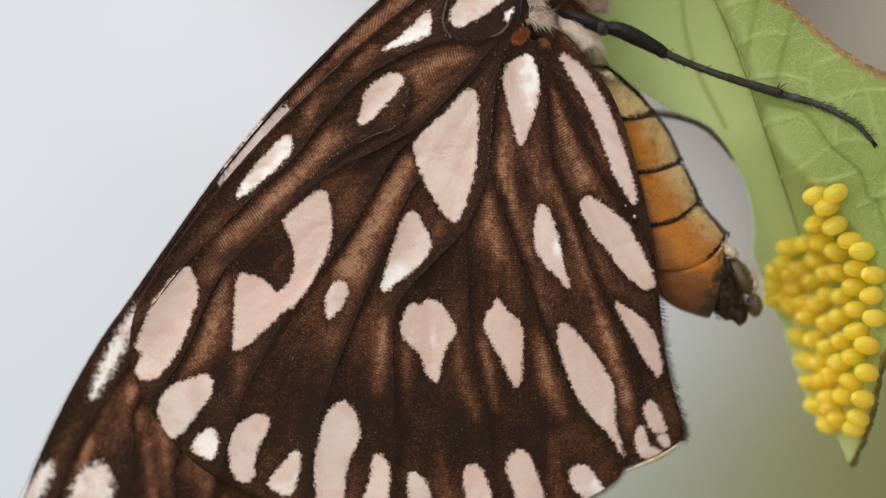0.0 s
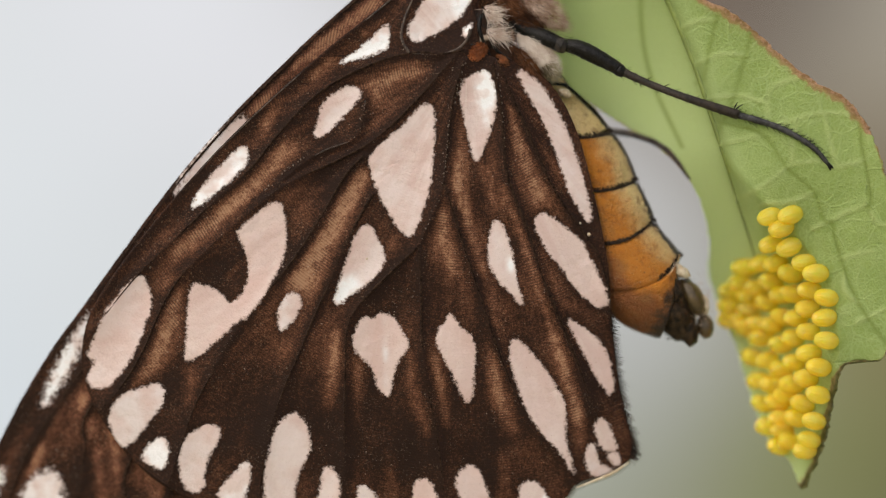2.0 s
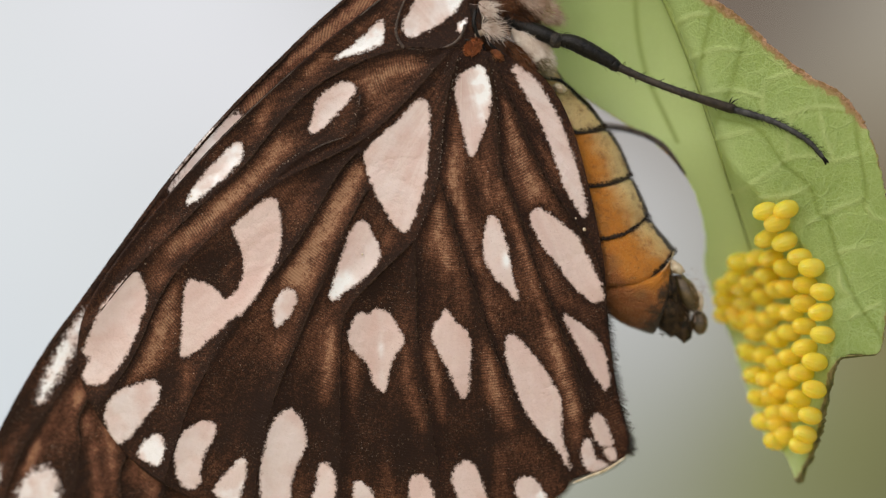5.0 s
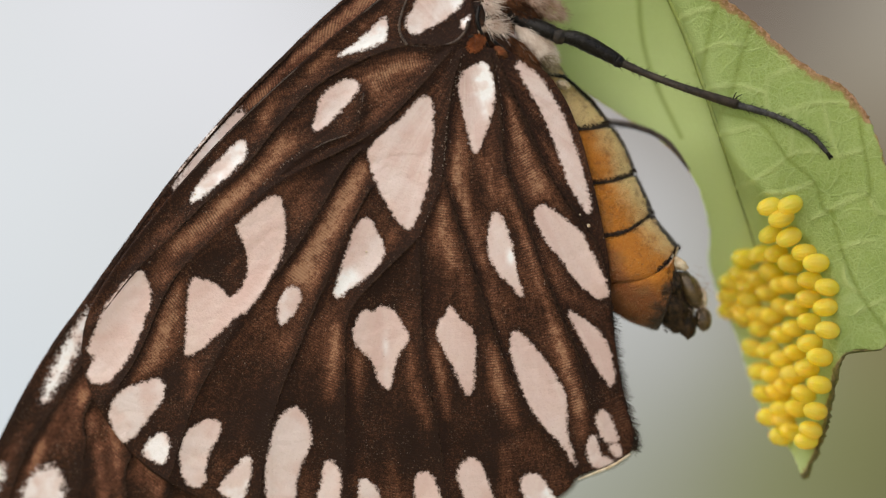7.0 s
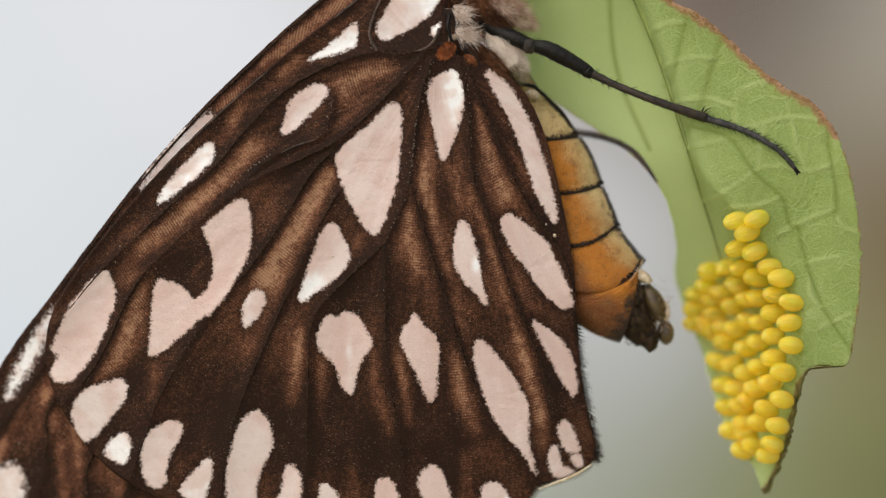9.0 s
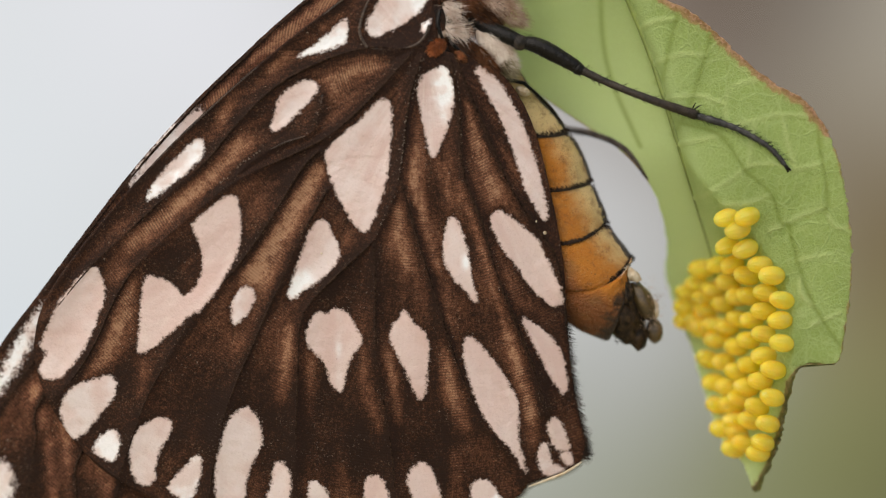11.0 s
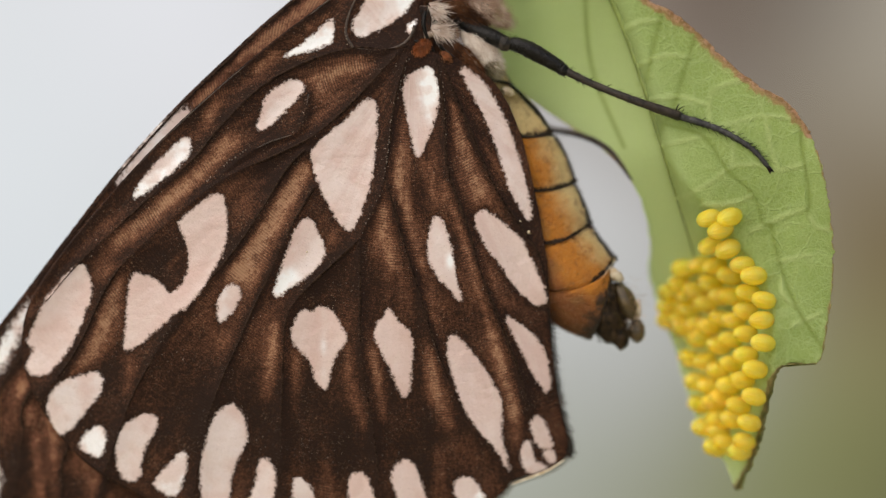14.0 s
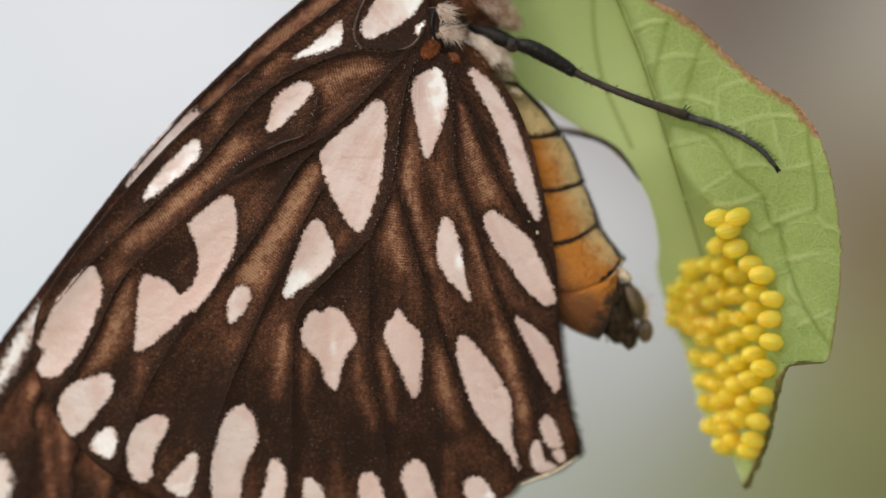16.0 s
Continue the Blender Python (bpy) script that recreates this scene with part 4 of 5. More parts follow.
ellipsoid("thorax", 800, -50, 1.9, 135, 78, 65, 1.5, M_THORAX, "dark brown furry thorax")
coat("thorax_fur", 800, -50, 1.9, 138, 78, 65, 1.5, 1500, 0.5, 0.010, (0.5, -0.2, -0.7), M_BROWNFUR, "brown thorax fur")
coat("thorax_fur", 866, 8, 1.1, 56, 18, 38, 0.7, 1300, 0.5, 0.006, (0.8, -0.2, -0.45), M_TANFUR, "pinkish-tan thorax fur")
coat("thorax_fur", 828, 16, 0.8, 46, 16, 42, 0.4, 900, 0.4, 0.006, (0.8, -0.2, -0.45), M_RUST, "rusty brown thorax fur")
coat("fur_tuft", 782, 18, 0.3, 13, 7, 50, 0.25, 190, 0.68, 0.008, (0.85, -0.25, -0.5), M_WHITEFUR, "white fur tuft")
coat("fur_tuft", 788, 55, 0.3, 16, 6, 18, 0.25, 190, 0.72, 0.008, (0.95, -0.2, -0.28), M_WHITEFUR, "white fur tuft")
ellipsoid("hip", 867, 93, 0.9, 50, 24, 50, 0.5, M_HIP, "cream-furred hind hip")
coat("hip_fur", 869, 90, 0.85, 46, 21, 50, 0.5, 1200, 0.28, 0.006, (0.62, -0.1, -0.75), M_HIPFUR, "cream hip fur")
coat("hip_fur", 842, 108, 0.6, 38, 13, 48, 0.4, 750, 0.34, 0.007, (0.62, -0.1, -0.75), M_RUST, "brown hip fur")
ellipsoid("wing_base", 767, 52, 0.6, 40, 24, 80, 0.5, M_THORAX, "black wing joint")
ellipsoid("wing_base", 800, 112, 0.7, 34, 14, 30, 0.4, M_THORAX, "black wing joint")
ellipsoid("wing_base", 812, 95, 0.9, 34, 24, 50, 0.5, M_THORAX, "black wing joint")
ellipsoid("wing_base", 785, 84, 0.9, 30, 22, 20, 0.5, M_THORAX, "black wing joint")
for line, w in (([(738, 74, 0.1), (757, 78, 0.05), (774, 96, 0.1), (788, 120, 0.12)], [2.5, 3, 3, 2]), ([(784, 74, 0.3), (803, 94, 0.35), (832, 114, 0.4), (866, 130, 0.5)], [2.5, 3, 2.5, 2]),
                ([(768, 22, 0.1), (764, 46, 0.05), (772, 72, 0.1), (782, 96, 0.2)], [3, 4, 3, 2.5]), ([(742, 96, 0.05), (730, 116, 0.05), (722, 140, 0.0)], [2.5, 2.5, 1.5])):
    c3 = curve(line, 8)
    part("wing_sinew", *tube([chart(*p) for p in c3], [float(x) * STEP * MM for x in np.interp(np.linspace(0, 1, len(c3)), np.linspace(0, 1, len(w)), w)], 8), M_LEG, butterfly, HOME, "glossy black wing sinew")
ellipsoid("wing_base", 838, 124, 1.35, 44, 24, 48, 0.5, M_THORAX, "dark brown wing joint")
ellipsoid("bare_patch", 772, 64, 0.25, 14, 8, -20, 0.2, M_MEMBRANE, "grey-brown bare membrane", 0.3)
ellipsoid("orange_patch", 762, 86, 0.15, 17, 11, -40, 0.2, M_ORANGE, "orange-scaled patch", 0.3)
ellipsoid("orange_patch", 803, 104, 0.2, 13, 8, 40, 0.2, M_ORANGE, "orange-scaled patch", 0.3)
coat("patch_scales", 762, 86, 0.15, 18, 12, -40, 0.2, 700, 0.16, 0.014, (-0.4, -0.5, -0.6), M_ORANGE, "orange scales")
coat("patch_scales", 803, 104, 0.2, 14, 9, 40, 0.22, 260, 0.10, 0.014, (0.3, -0.5, -0.5), M_BROWNFUR, "orange scales")

coat("hip_fur", 886, 120, 0.75, 19, 13, 55, 0.35, 520, 0.30, 0.006, (0.62, -0.1, -0.75), M_GREYFUR, "olive-grey hip fur")

# ---- abdomen ----
HINGE = chart(880, 160, 2.2)
abdomen = tagged(new("abdomen"), "orange and cream abdomen with black seams")
abdomen.parent = butterfly
abdomen.location = HINGE - HOME
AXIS = curve([(868, 120), (893, 180), (936, 262), (968, 345), (996, 428), (1034, 496), (1080, 540)], 12)
WIDE = curve([(0, 30), (1, 48), (2, 66), (3, 69), (4, 73), (5, 79), (6, 66)], 12)[:, 1]
SEAMS = (0.0, 0.29, 0.47, 0.63, 0.80, 1.0)


def slant(f):
    """How far a ring's back is slipped towards the tip, against its flank."""
    return float(np.interp(f, (0.0, 0.1, 0.29, 0.47, 0.63, 0.8, 1.0), (0, 32, 32, 20, 10, 22, 8)))


def bow(f):
    """How far a ring's flank bulges towards the tip."""
    return float(np.interp(f, (0.29, 0.47, 0.63, 0.8, 1.0), (7, 12, 23, 30, 7)))



def abdomen_segment(f0, f1):
    """One ring of the abdomen, slightly swollen and slipped into the next."""
    seg, steps = 44, 16
    verts, faces, dors, seam, ridge, end = [], [], [], [], [], []
    n = len(AXIS) - 1
    for i in range(steps + 1):
        f = f0 + (f1 - f0) * i / steps
        k = f * n
        j = min(int(k), n - 1)
        c = AXIS[j] + (AXIS[j + 1] - AXIS[j]) * (k - j)
        w = WIDE[j] + (WIDE[j + 1] - WIDE[j]) * (k - j)
        lo, hi = AXIS[max(j - 4, 0)], AXIS[min(j + 5, n)]
        t = (hi - lo) / np.linalg.norm(hi - lo)
        if f > 0.8:
            t = t + (np.array([0.985, 0.17]) - t) * (f - 0.8) / 0.2
            t = t / np.linalg.norm(t)
        s = np.array([t[1], -t[0]])
        x = i / steps
        w = w * (1 + 0.05 * math.sin(math.pi * x) ** 0.6 - 0.05 * (x < 0.04) - 0.03 * (x > 0.96))
        for q in range(seg):
            an = 2 * math.pi * q / seg
            lump = 1 + 0.025 * noise.noise((math.cos(an) * 1.6 + f0 * 20, math.sin(an) * 1.6, f * 11))
            p = c + s * w * math.cos(an) * lump
            # seams bow towards the tip on the flank
            p = p + t * (slant(f) * math.cos(an) + bow(f) * max(0.0, math.sin(an)) ** 2)
            verts.append(chart(p[0], p[1], 2.2 - w * STEP * 0.95 * math.sin(an) * lump))
            dors.append(math.cos(an) + (0.85 if f1 < 0.3 else 0.04 if f1 < 0.5 else 0.58 - 0.98 * f))
            seam.append((f1 - f) * 10.6 + (max(0.0, 0.45 - math.cos(an)) * 0.5 if 0.7 < f1 < 0.9 else 0.0))
            end.append(max(0.0, (f - 0.80) / 0.2) * 0.72)
            ridge.append(abs(an if an < math.pi else an - 2 * math.pi))
    for i in range(steps):
        for q in range(seg):
            a, b = i * seg + q, i * seg + (q + 1) % seg
            faces.append((a, b, b + seg, a + seg))
    ob = part("segment", verts, faces, M_ABDOMEN, abdomen, HINGE)
    layer(ob, "dorsal", dors)
    layer(ob, "seam", seam)
    layer(ob, "ridge", ridge)
    layer(ob, "end", end)


def seam_bristles(f):
    """Short dark bristles that overhang a seam, pointing to the tip."""
    n = len(AXIS) - 1
    j = min(int(f * n), n - 1)
    t = AXIS[min(j + 4, n)] - AXIS[max(j - 4, 0)]
    t = t / np.linalg.norm(t)
    s = np.array([t[1], -t[0]])
    roots, ways = [], []
    for _ in range(150):
        an = rng.uniform(0.05, 1.25 if f > 0.75 else 2.6)
        p = AXIS[j] + s * WIDE[j] * math.cos(an) * 1.02 + t * (slant(f) * math.cos(an) + bow(f) * math.sin(an) ** 2 - 3 + rng.uniform(-2, 2))
        roots.append(chart(p[0], p[1], 2.2 - WIDE[j] * STEP * 0.98 * math.sin(an)))
        ways.append(Vector((t[0] + s[0] * math.cos(an) * 0.4, -0.3 * math.sin(an), -t[1] - s[1] * math.cos(an) * 0.4)))
    part("seam_bristles", *hairs(roots, ways, 0.19 * MM, 0.008 * MM, rng), M_DARKFUR, abdomen, HINGE, "short black bristles")


for f0, f1 in zip(SEAMS[:-1], SEAMS[1:]):
    abdomen_segment(f0, f1)
    if f1 < 1:
        seam_bristles(f1)
roots, ways = [], []
for _ in range(240):
    j = rng.randrange(8, len(AXIS) - 24)
    t = AXIS[j + 3] - AXIS[j - 3]
    t = t / np.linalg.norm(t)
    p = AXIS[j] + np.array([t[1], -t[0]]) * WIDE[j] * 1.0
    p = p + t * slant(j / (len(AXIS) - 1))
    roots.append(chart(p[0], p[1], 2.2 - rng.uniform(0.0, 0.5)))
    ways.append(Vector((t[0] + 0.4 * t[1], -0.2, -t[1] + 0.4 * t[0])))
part("ridge_bristles", *hairs(roots, ways, 0.16 * MM, 0.007 * MM, rng), M_DARKFUR, abdomen, HINGE, "short black bristles along the back")


def abdomen_piece(name, u, v, d, a, b, turn, deep, material, label, rough=0.15):
    return ellipsoid(name, u, v, d + 0.7, a, b, turn, deep, material, label, rough, abdomen, HINGE)


abdomen_piece("tip", 1085, 548, 1.5, 64, 36, 70, 1.1, M_TIP, "black-brown abdomen tip", 0.2)
abdomen_piece("tip_flap", 1110, 592, 1.2, 27, 18, 75, 0.45, M_TIP, "dark tip flap", 0.2)
abdomen_piece("tip_flap", 1092, 520, 0.6, 30, 12, 75, 0.4, M_TIP, "dark tip flap", 0.3)
abdomen_piece("tip_flap", 1119, 532, 1.0, 38, 19, 62, 0.5, M_OLIVE, "brown tip flap", 0.12)
abdomen_piece("tip_flap", 1141, 547, 1.25, 18, 8, 84, 0.35, M_CREAM, "cream tip flap", 0.2)
abdomen_piece("back_patch", 1098, 484, 0.66, 23, 11, 34, 0.25, M_CREAM, "cream scale patch before the tip", 0.15)
abdomen_piece("tip_bulb", 1141, 585, 1.45, 22, 15, 85, 0.3, M_OLIVE, "small brown bulb at the tip", 0.08)
roots, ways = [], []
for _ in range(420):
    u, v = rng.uniform(1068, 1124), rng.uniform(500, 606)
    roots.append(chart(u, v, 1.7 + rng.uniform(-0.2, 0.3)))
    ways.append(Vector((0.5, -0.5, -0.7)))
part("tip_hairs", *hairs([chart(rng.gauss(1132, 11), rng.gauss(540, 20), 1.5 + rng.uniform(-0.2, 0.4)) for _ in range(420)], [Vector((0.6, -0.4, -0.6))] * 420,
                         0.09 * MM, 0.007 * MM, rng), M_TANFUR, abdomen, HINGE, "short tan hairs")
part("tip_hairs", *hairs(roots, ways, 0.16 * MM, 0.008 * MM, rng), M_TIP, abdomen, HINGE, "short dark hairs")
abdomen_piece("waist_flap", 913, 164, 0.4, 13, 8, 25, 0.25, M_CREAM, "white scale flap behind the hip", 0.2)
part("waist", *tube([chart(848, 128, 1.4), chart(880, 142, 1.4), chart(915, 150, 1.4), chart(934, 166, 1.6), chart(964, 196, 1.9), chart(985, 226, 2.0)],
                    [3 * STEP * MM, 4 * STEP * MM, 3.4 * STEP * MM, 3 * STEP * MM, 2.6 * STEP * MM, 2 * STEP * MM], 6), M_LEG, abdomen, HINGE, "black ridge line")

# ---- the leaf's lie, on which the feet stand ----
MID = curve([(960, -260), (1040, -120), (1095, -2), (1140, 110), (1180, 238), (1214, 350), (1244, 450), (1280, 600), (1305, 740), (1320, 866)], 10)


def leaf_depth(u, v):
    """Depth of the leaf in mm: the far half folds away, along the midrib above and the egg batch below."""
    m = np.interp(v, MID[:, 1], MID[:, 0])
    k = np.clip((v - 250) / 320, 0, 1)
    k = k * k * (3 - 2 * k)
    fold = m + k * (np.maximum(1384, m) - m)
    far = np.clip(fold - u, -4, None) * STEP
    far = 0.5 * (far + np.sqrt(far * far + 0.02))
    near = np.clip(u - fold, 0, None) * STEP
    base = 0.70 - (v - 300) * 0.0005
    wave = 0.08 * np.sin(v * 0.017) + 0.06 * np.sin(u * 0.03 + v * 0.012)
    return base + (1 - k) * (1.9 * (1 - np.exp(-far / 1.5)) + 0.22 * far) + k * (3.6 * (1 - np.exp(-far / 2.4)) + 0.3 * far) - 0.13 * near + wave


def on_leaf(u, v, lift):
    """A place lifted so many millimetres off the leaf."""
    return u, v, float(leaf_depth(np.array([float(u)]), np.array([float(v)]))[0]) - lift


# ---- legs ----


def leg_piece(name, line, widths, material, leg, label=""):
    c = curve(line, 10)
    w = np.interp(np.linspace(0, 1, len(c)), np.linspace(0, 1, len(widths)), widths)
    rad = [r * STEP * MM * (1 + 0.08 * noise.noise((i * 0.7, r, 2.0))) for i, r in enumerate(w)]
    return part(name, *tube([chart(*p) for p in c], rad, 12), material, leg, HOME, label)


leg = tagged(new("leg"), "long black hind leg with a bristled foot")
leg.parent = butterfly
leg_piece("trochanter", [(822, 36, 0.9), (850, 52, 0.75), (880, 66, 0.6), (908, 78, 0.55)], [11, 14, 15, 13], M_LEG, leg, "black thigh base")
leg_piece("joint", [(899, 72, 0.5), (908, 79, 0.5), (917, 82, 0.5)], [10, 14.5, 11], M_TIBIA, leg, "grey joint membrane")
leg_piece("femur", [(910, 78, 0.55), (938, 84, 0.5), (975, 103, 0.5), (1008, 122, 0.5)], [10, 13.5, 15, 13.5, 11], M_LEG, leg, "glossy black thigh")
leg_piece("knee", [(1000, 118, 0.5), (1009, 124, 0.5), (1018, 130, 0.5)], [9, 12, 9], M_LEG, leg)
leg_piece("tibia", [(1012, 126, 0.48), (1070, 153, 0.35), (1140, 180, 0.12), on_leaf(1216, 206, 0.30)], [7.5, 6.5, 6.5, 7.5, 9], M_TIBIA, leg, "brown-black shin")
foot = [on_leaf(1214, 206, 0.30), on_leaf(1245, 215, 0.26), on_leaf(1285, 229, 0.22), on_leaf(1325, 250, 0.19), on_leaf(1352, 270, 0.17), on_leaf(1372, 294, 0.14)]
fc = curve(foot, 8)
for a, b in ((0, 14), (14, 22), (22, 29), (29, 35), (35, 41)):
    leg_piece("tarsus", [tuple(p) for p in fc[a:min(b + 1, len(fc))]], [6.5 - a * 0.05, 5.7 - a * 0.05, 6.2 - a * 0.05, 4.9 - a * 0.05], M_TARSUS, leg, "grey-black foot joint")
for dx, dy in ((10, 9), (2, 14)):
    leg_piece("claw", [on_leaf(1371, 292, 0.14), on_leaf(1375 + dx * 0.4, 298 + dy * 0.3, 0.10), on_leaf(1375 + dx, 294 + dy, 0.03)], [3, 2.4, 0.8], M_LEG, leg)
for dx, dy in ((8, -16), (18, -12), (14, 14)):
    leg_piece("spur", [on_leaf(1208, 202, 0.34), on_leaf(1208 + dx * 0.5, 200 + dy * 0.6, 0.4), on_leaf(1208 + dx, 200 + dy, 0.45)], [1.6, 1.2, 0.4], M_LEG, leg)
roots, ways = [], []
for _ in range(260):
    f = rng.random()
    p = curve([(1020, 130, 0.45), (1070, 153, 0.35), (1140, 180, 0.12), on_leaf(1216, 206, 0.30)] + foot[1:], 4)
    q = p[int(f * (len(p) - 1))]
    sgn = rng.choice((-1, 1))
    roots.append(chart(q[0], q[1] + sgn * 5, q[2]))
    ways.append(Vector((0.9, -0.15, -0.45 - sgn * 0.5)))
for _ in range(200):
    q = curve([(840, 44, 0.8), (880, 66, 0.6), (938, 84, 0.5), (1008, 122, 0.5)], 8)
    q = q[rng.randrange(len(q))]
    off = rng.uniform(-14, 14)
    roots.append(chart(q[0], q[1] + off, q[2] - 0.2))
    ways.append(Vector((0.85, -0.3, -0.4 - 0.03 * off)))
part("leg_bristles", *hairs(roots, ways, 0.27 * MM, 0.006 * MM, rng), M_LEG, leg, HOME, "fine bristles")
far_leg = tagged(new("leg"), "thin dark leg hooked over the leaf edge")
far_leg.parent = butterfly
leg_piece("tibia", [(900, 208, 6.2), (950, 222, 5.0), (985, 231, 4.3), on_leaf(1030, 238, 0.12), on_leaf(1066, 250, 0.10)], [7, 6, 6, 5.5], M_FARLEG, far_leg)
leg_piece("tarsus", [on_leaf(1066, 250, 0.10), on_leaf(1092, 266, 0.10), on_leaf(1112, 288, 0.08), on_leaf(1128, 312, 0.06), on_leaf(1138, 322, 0.0)], [5.5, 5, 4, 2.5], M_FARLEG, far_leg)

# ---- leaf ----
LEAF_AT = chart(1300, 400, 0.6)
leaf = tagged(new("leaf"), "green leaf underside with browned edge and pale veins", "leaf")
leaf.location = LEAF_AT
RIGHT = curve([(985, -260), (1060, -120), (1152, -6), (1200, 20), (1250, 60), (1302, 110), (1352, 150), (1402, 178), (1438, 220), (1462, 275), (1479, 350), (1488, 440),
               (1484, 530), (1474, 600), (1461, 641), (1404, 646), (1386, 668), (1372, 720), (1356, 790), (1322, 866)], 10)
LEFT = curve([(740, -260), (800, -120), (850, -10), (872, 85), (893, 130), (938, 168), (978, 196), (1022, 225), (1066, 252), (1110, 292), (1146, 345), (1166, 420),
              (1164, 480), (1182, 545), (1212, 620), (1232, 690), (1266, 780), (1302, 818), (1318, 866)], 10)


PALE_VEINS, GROOVES = [], []


def leaf_line(lines, *run):
    lines.append(list(zip(run[::2], run[1::2])))


leaf_line(PALE_VEINS, 1328, 142, 1283, 157, 1268, 187, 1272, 230)
leaf_line(PALE_VEINS, 1443, 366, 1410, 378, 1378, 392, 1345, 408)
leaf_line(PALE_VEINS, 1468, 552, 1440, 565, 1418, 575)
leaf_line(PALE_VEINS, 1210, 350, 1232, 345, 1275, 320, 1308, 295, 1350, 290)
leaf_line(PALE_VEINS, 1160, 180, 1215, 172, 1268, 187)
leaf_line(PALE_VEINS, 1258, 242, 1220, 250, 1186, 258)
leaf_line(PALE_VEINS, 1272, 230, 1320, 215, 1368, 205, 1420, 210)
leaf_line(PALE_VEINS, 1393, 462, 1420, 455, 1448, 450)
leaf_line(PALE_VEINS, 1423, 542, 1400, 520, 1398, 490)
leaf_line(PALE_VEINS, 1140, 118, 1190, 100, 1232, 102)
leaf_line(PALE_VEINS, 1118, 55, 1150, 40, 1180, 38)
leaf_line(PALE_VEINS, 1350, 290, 1390, 300, 1436, 290)
leaf_line(PALE_VEINS, 1320, 215, 1312, 260, 1308, 295)
leaf_line(PALE_VEINS, 1368, 205, 1375, 250, 1390, 300)
leaf_line(PALE_VEINS, 1443, 377, 1460, 400, 1480, 405)
leaf_line(PALE_VEINS, 1348, 345, 1300, 360, 1262, 362)
leaf_line(GROOVES, 1243, 67, 1226, 122, 1208, 182, 1188, 222, 1180, 240)
leaf_line(GROOVES, 1183, 32, 1168, 92, 1158, 142, 1150, 150)
leaf_line(GROOVES, 1186, 220, 1258, 242, 1300, 300, 1348, 345, 1363, 392, 1378, 397)
leaf_line(GROOVES, 1420, 185, 1428, 202, 1433, 262, 1446, 342, 1443, 377)
leaf_line(GROOVES, 1378, 397, 1393, 462, 1423, 542, 1468, 612)
leaf_line(GROOVES, 1052, -60, 1054, 60, 1072, 150, 1120, 260)



RIB_LINE = MID[6:]
rows_n, cols_n = 400, 130
vs = np.linspace(-255, 864, rows_n)
pts = []
for v in vs:
    l, r = np.interp(v, LEFT[:, 1], LEFT[:, 0]), np.interp(v, RIGHT[:, 1], RIGHT[:, 0])
    l += 2.2 * noise.noise((v * 0.05, 2, 0)) + 1.4 * noise.noise((v * 0.17, 4, 0))
    r += 3.4 * noise.noise((v * 0.06, 7, 0)) + 3.6 * noise.noise((v * 0.17, 9, 0)) + 3.0 * noise.noise((v * 0.41, 3, 0))
    for j in range(cols_n):
        pts.append((l + (r - l) * j / (cols_n - 1), v))
pts = np.array(pts)
rd = to_line(pts, RIB_LINE) / 4.2
vein_d = np.full(len(pts), 1e3)
for line in PALE_VEINS:
    vein_d = np.minimum(vein_d, to_line(pts, curve(line, 5)))
dep = leaf_depth(pts[:, 0], pts[:, 1]) + 0.05 * (1 - np.exp(-(rd / 12.0) ** 2)) - 0.05
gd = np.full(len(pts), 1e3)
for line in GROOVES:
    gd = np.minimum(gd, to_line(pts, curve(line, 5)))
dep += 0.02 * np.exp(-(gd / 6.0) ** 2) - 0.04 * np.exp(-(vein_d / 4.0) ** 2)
dep += (1 - np.exp(-(rd / 26.0) ** 2)) * 0.03 * np.array([noise.noise((u * 0.03, v * 0.03, 8)) for u, v in pts])
faces = [(i * cols_n + j, i * cols_n + j + 1, (i + 1) * cols_n + j + 1, (i + 1) * cols_n + j) for i in range(rows_n - 1) for j in range(cols_n - 1)]
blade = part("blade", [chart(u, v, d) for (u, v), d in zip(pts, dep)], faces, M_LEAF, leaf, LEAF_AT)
edge_r = to_line(pts, RIGHT)
edge_l = to_line(pts, LEFT)
burn = np.exp(-edge_r / np.where(pts[:, 1] < 245, 19.0, 8.0)) * np.where(pts[:, 1] < 245, 1.0, np.where(pts[:, 1] > 640, 1.0, 0.60)) + np.where(pts[:, 1] < 330, 0.75, 0.35) * np.exp(-edge_l / 6.0)
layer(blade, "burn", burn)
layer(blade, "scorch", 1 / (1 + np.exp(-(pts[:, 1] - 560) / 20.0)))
# 1 on the near half, low on the far half that is painted brighter
far_floor = 0.10 + 0.30 / (1 + np.exp((pts[:, 1] - 150) / 50.0))
layer(blade, "near_half", far_floor + (1 - far_floor) / (1 + np.exp(-(pts[:, 0] - np.interp(pts[:, 1], MID[:, 1], MID[:, 0]) - 10) / 16.0)))
layer(blade, "groove_shade", np.exp(-(gd / 4.5) ** 2))
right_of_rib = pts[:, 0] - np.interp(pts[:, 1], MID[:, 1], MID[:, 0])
layer(blade, "crease_shade", np.exp(-((right_of_rib - 5) / 10.0) ** 2) / (1 + np.exp((pts[:, 1] - 370) / 25.0)))
layer(blade, "rib", np.exp(-(vein_d / 3.4) ** 2))
solid = blade.modifiers.new("thickness", "SOLIDIFY")
solid.thickness, solid.offset = 0.16 * MM, 0.0
dd = leaf_depth(RIB_LINE[:, 0], RIB_LINE[:, 1]) - 0.06
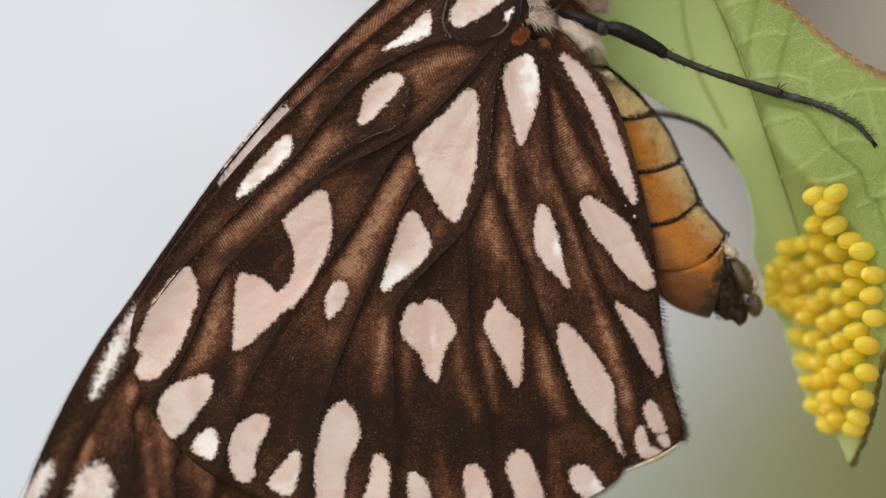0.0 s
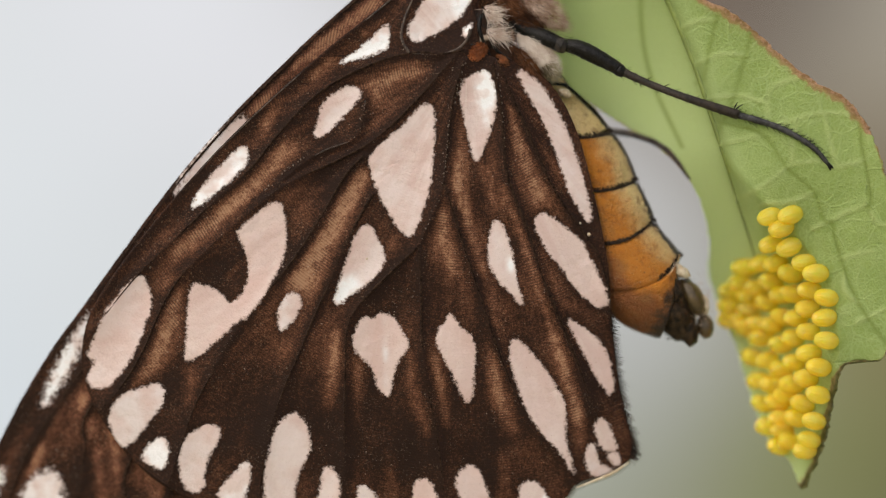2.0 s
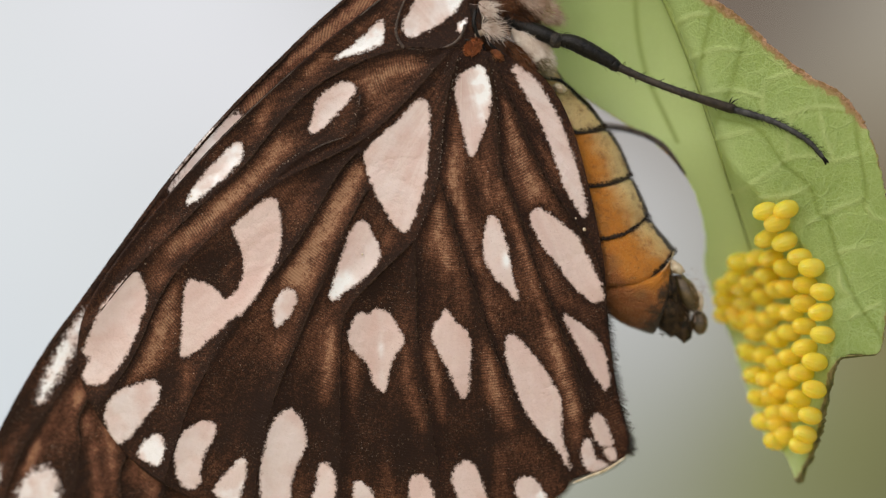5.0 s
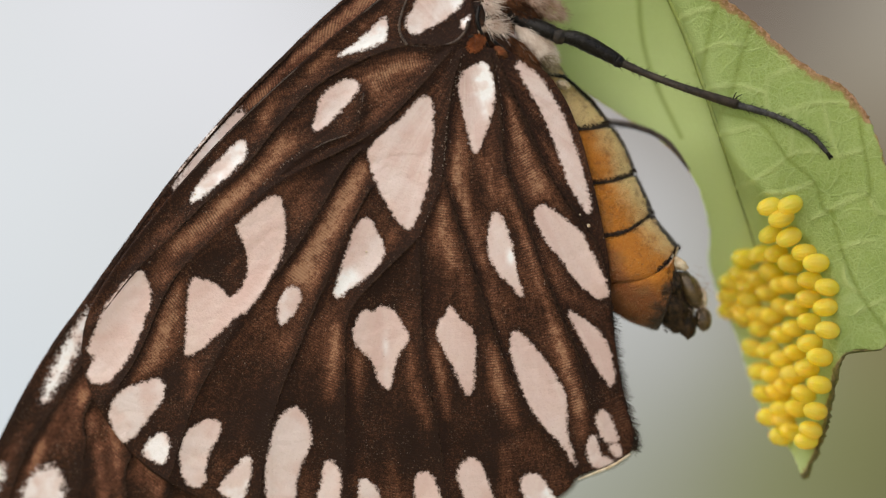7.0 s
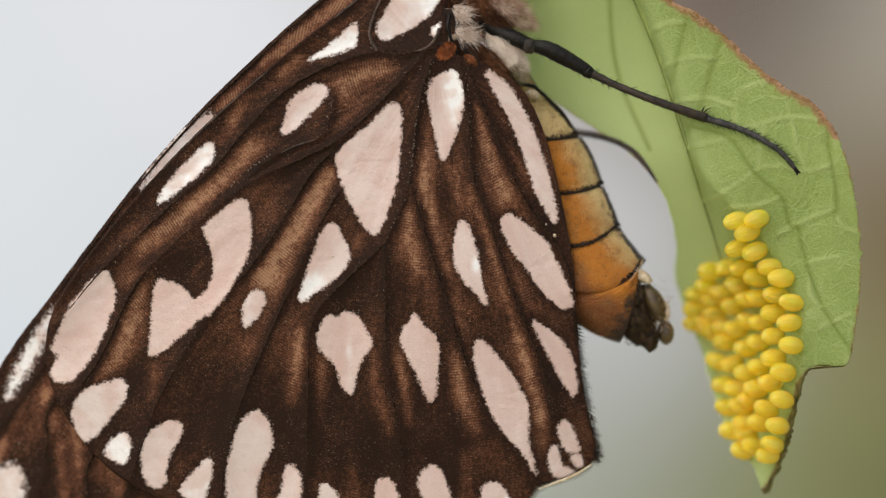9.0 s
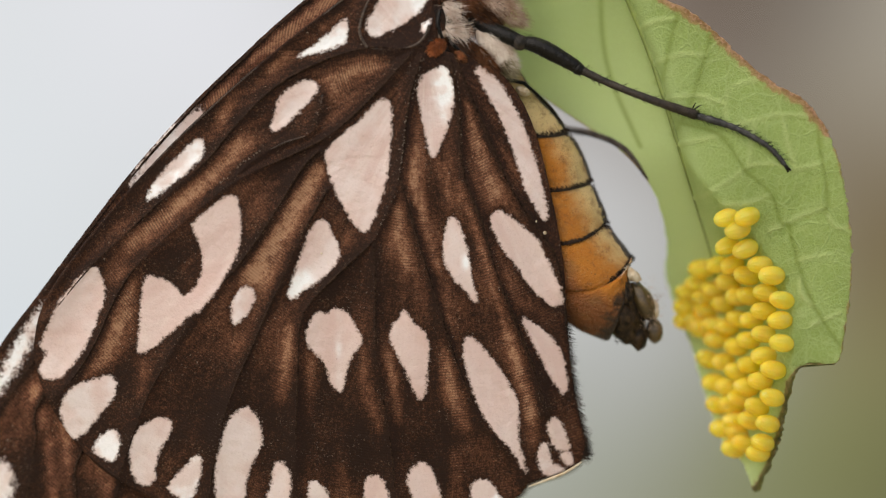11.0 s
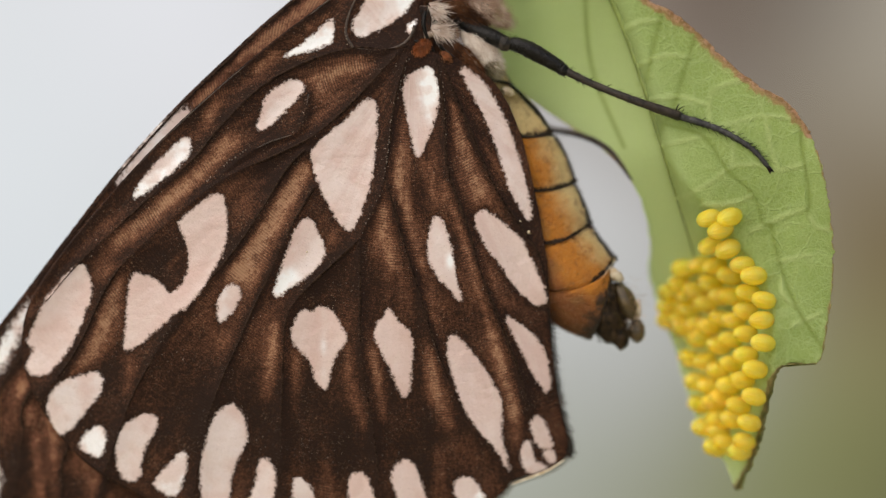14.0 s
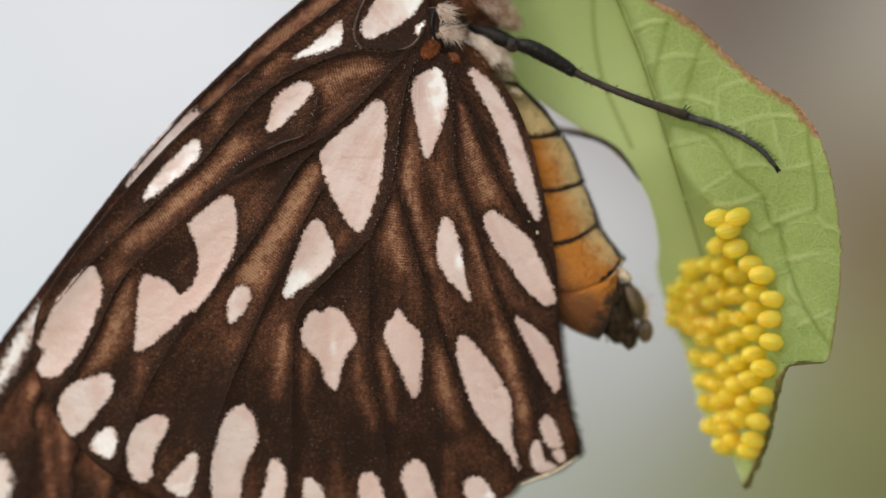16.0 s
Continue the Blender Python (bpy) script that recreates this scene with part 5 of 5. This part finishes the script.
part("midrib", *tube([chart(u, v, d) for (u, v), d in zip(RIB_LINE, dd)], [7.0 * STEP * MM * (1 - 0.6 * i / len(dd)) for i in range(len(dd))], 10), M_RIB, leaf, LEAF_AT, "raised green midrib")

# ---- eggs ----


def egg_mesh():
    """A ribbed upright egg, base at the origin, along +z, 1 mm high."""
    me = bpy.data.meshes.new("egg")
    seg, rings = 44, 16
    verts, faces = [], []
    for i in range(rings + 1):
        th = math.pi * i / rings
        z = (1 - math.cos(th)) / 2
        r = 0.345 * math.sin(th) ** 0.85 * (1.0 + 0.09 * math.cos(th)) if 0 < i < rings else 0.0
        for k in range(seg):
            q = r * (1 + 0.15 * math.cos(math.pi * k / 2) * max(0.0, z - 0.45))
            verts.append((q * math.cos(2 * math.pi * k / seg) * MM, q * math.sin(2 * math.pi * k / seg) * MM, z * 1.1 * MM))
    for i in range(rings):
        for k in range(seg):
            faces.append((i * seg + k, i * seg + (k + 1) % seg, (i + 1) * seg + (k + 1) % seg, (i + 1) * seg + k))
    me.from_pydata(verts, [], faces)
    me.polygons.foreach_set("use_smooth", [True] * len(me.polygons))
    me.materials.append(M_EGG)
    return me


EGG = egg_mesh()

def egg_row(*places):
    """Eggs side by side, each upright on the sloping leaf with its foot on the blade; u, v of its middle."""
    for u, v in places:
        way = Vector((-0.82 + rng.gauss(0, 0.07), -0.55, 0.02 + (0.10 if v > 470 else -0.22) + rng.gauss(0, 0.09))).normalized()
        size = 0.95 * rng.uniform(0.95, 1.05)
        bu, bv = u - way.x * size * 0.5 / STEP, v + way.z * size * 0.5 / STEP
        base = chart(*on_leaf(bu, bv, -0.03))
        ob = tagged(new("egg", EGG), "glossy translucent yellow egg stuck to the leaf", "egg", "egg batch on the leaf")
        ob.matrix_world = Matrix.Translation(base) @ way.to_track_quat("Z", "Y").to_matrix().to_4x4() @ Matrix.Rotation(rng.uniform(0, 6.28), 4, "Z") @ Matrix.Diagonal((size, size, size, 1))


# the batch, row by row from its head to the leaf's tip
egg_row((1305, 384), (1269, 386))
egg_row((1289, 406))
egg_row((1302, 440), (1271, 434))
egg_row((1328, 468), (1279, 468), (1253, 468), (1225, 475))
egg_row((1348, 487), (1305, 487), (1271, 501), (1245, 513), (1217, 503))
egg_row((1338, 517), (1309, 523), (1289, 524), (1263, 537), (1229, 525), (1201, 517))
egg_row((1366, 530), (1334, 549), (1313, 565), (1289, 563), (1269, 577), (1231, 551), (1197, 543))
egg_row((1362, 565), (1334, 589), (1307, 600), (1247, 575), (1217, 567), (1197, 567))
egg_row((1365, 605), (1334, 627), (1286, 611), (1308, 643), (1251, 598), (1225, 580))
egg_row((1351, 652), (1328, 671), (1304, 681), (1286, 654), (1262, 637), (1236, 633))
egg_row((1349, 700), (1322, 716), (1292, 702), (1270, 681), (1247, 673))
egg_row((1341, 746), (1310, 740), (1284, 742), (1278, 712), (1253, 714))
egg_row((1332, 779), (1298, 781), (1286, 762), (1262, 754))
egg_row((1324, 797), (1280, 789))


def motions():
    """The abdomen sinks slowly away from the eggs."""
    at = HINGE - HOME
    walk(abdomen, [(t, pose(at.x, at.y, at.z, 0, -1.12 * a, 0)) for t, a in
                   ((0, 2.05), (1, 1.75), (2, 1.55), (3, 1.35), (4, 1.25), (5.5, 1.1), (7, 0.95), (8, 0.8), (9, 0.55), (11.5, 0.2), (13.5, 0.12), (16, 0.0))])


motions()
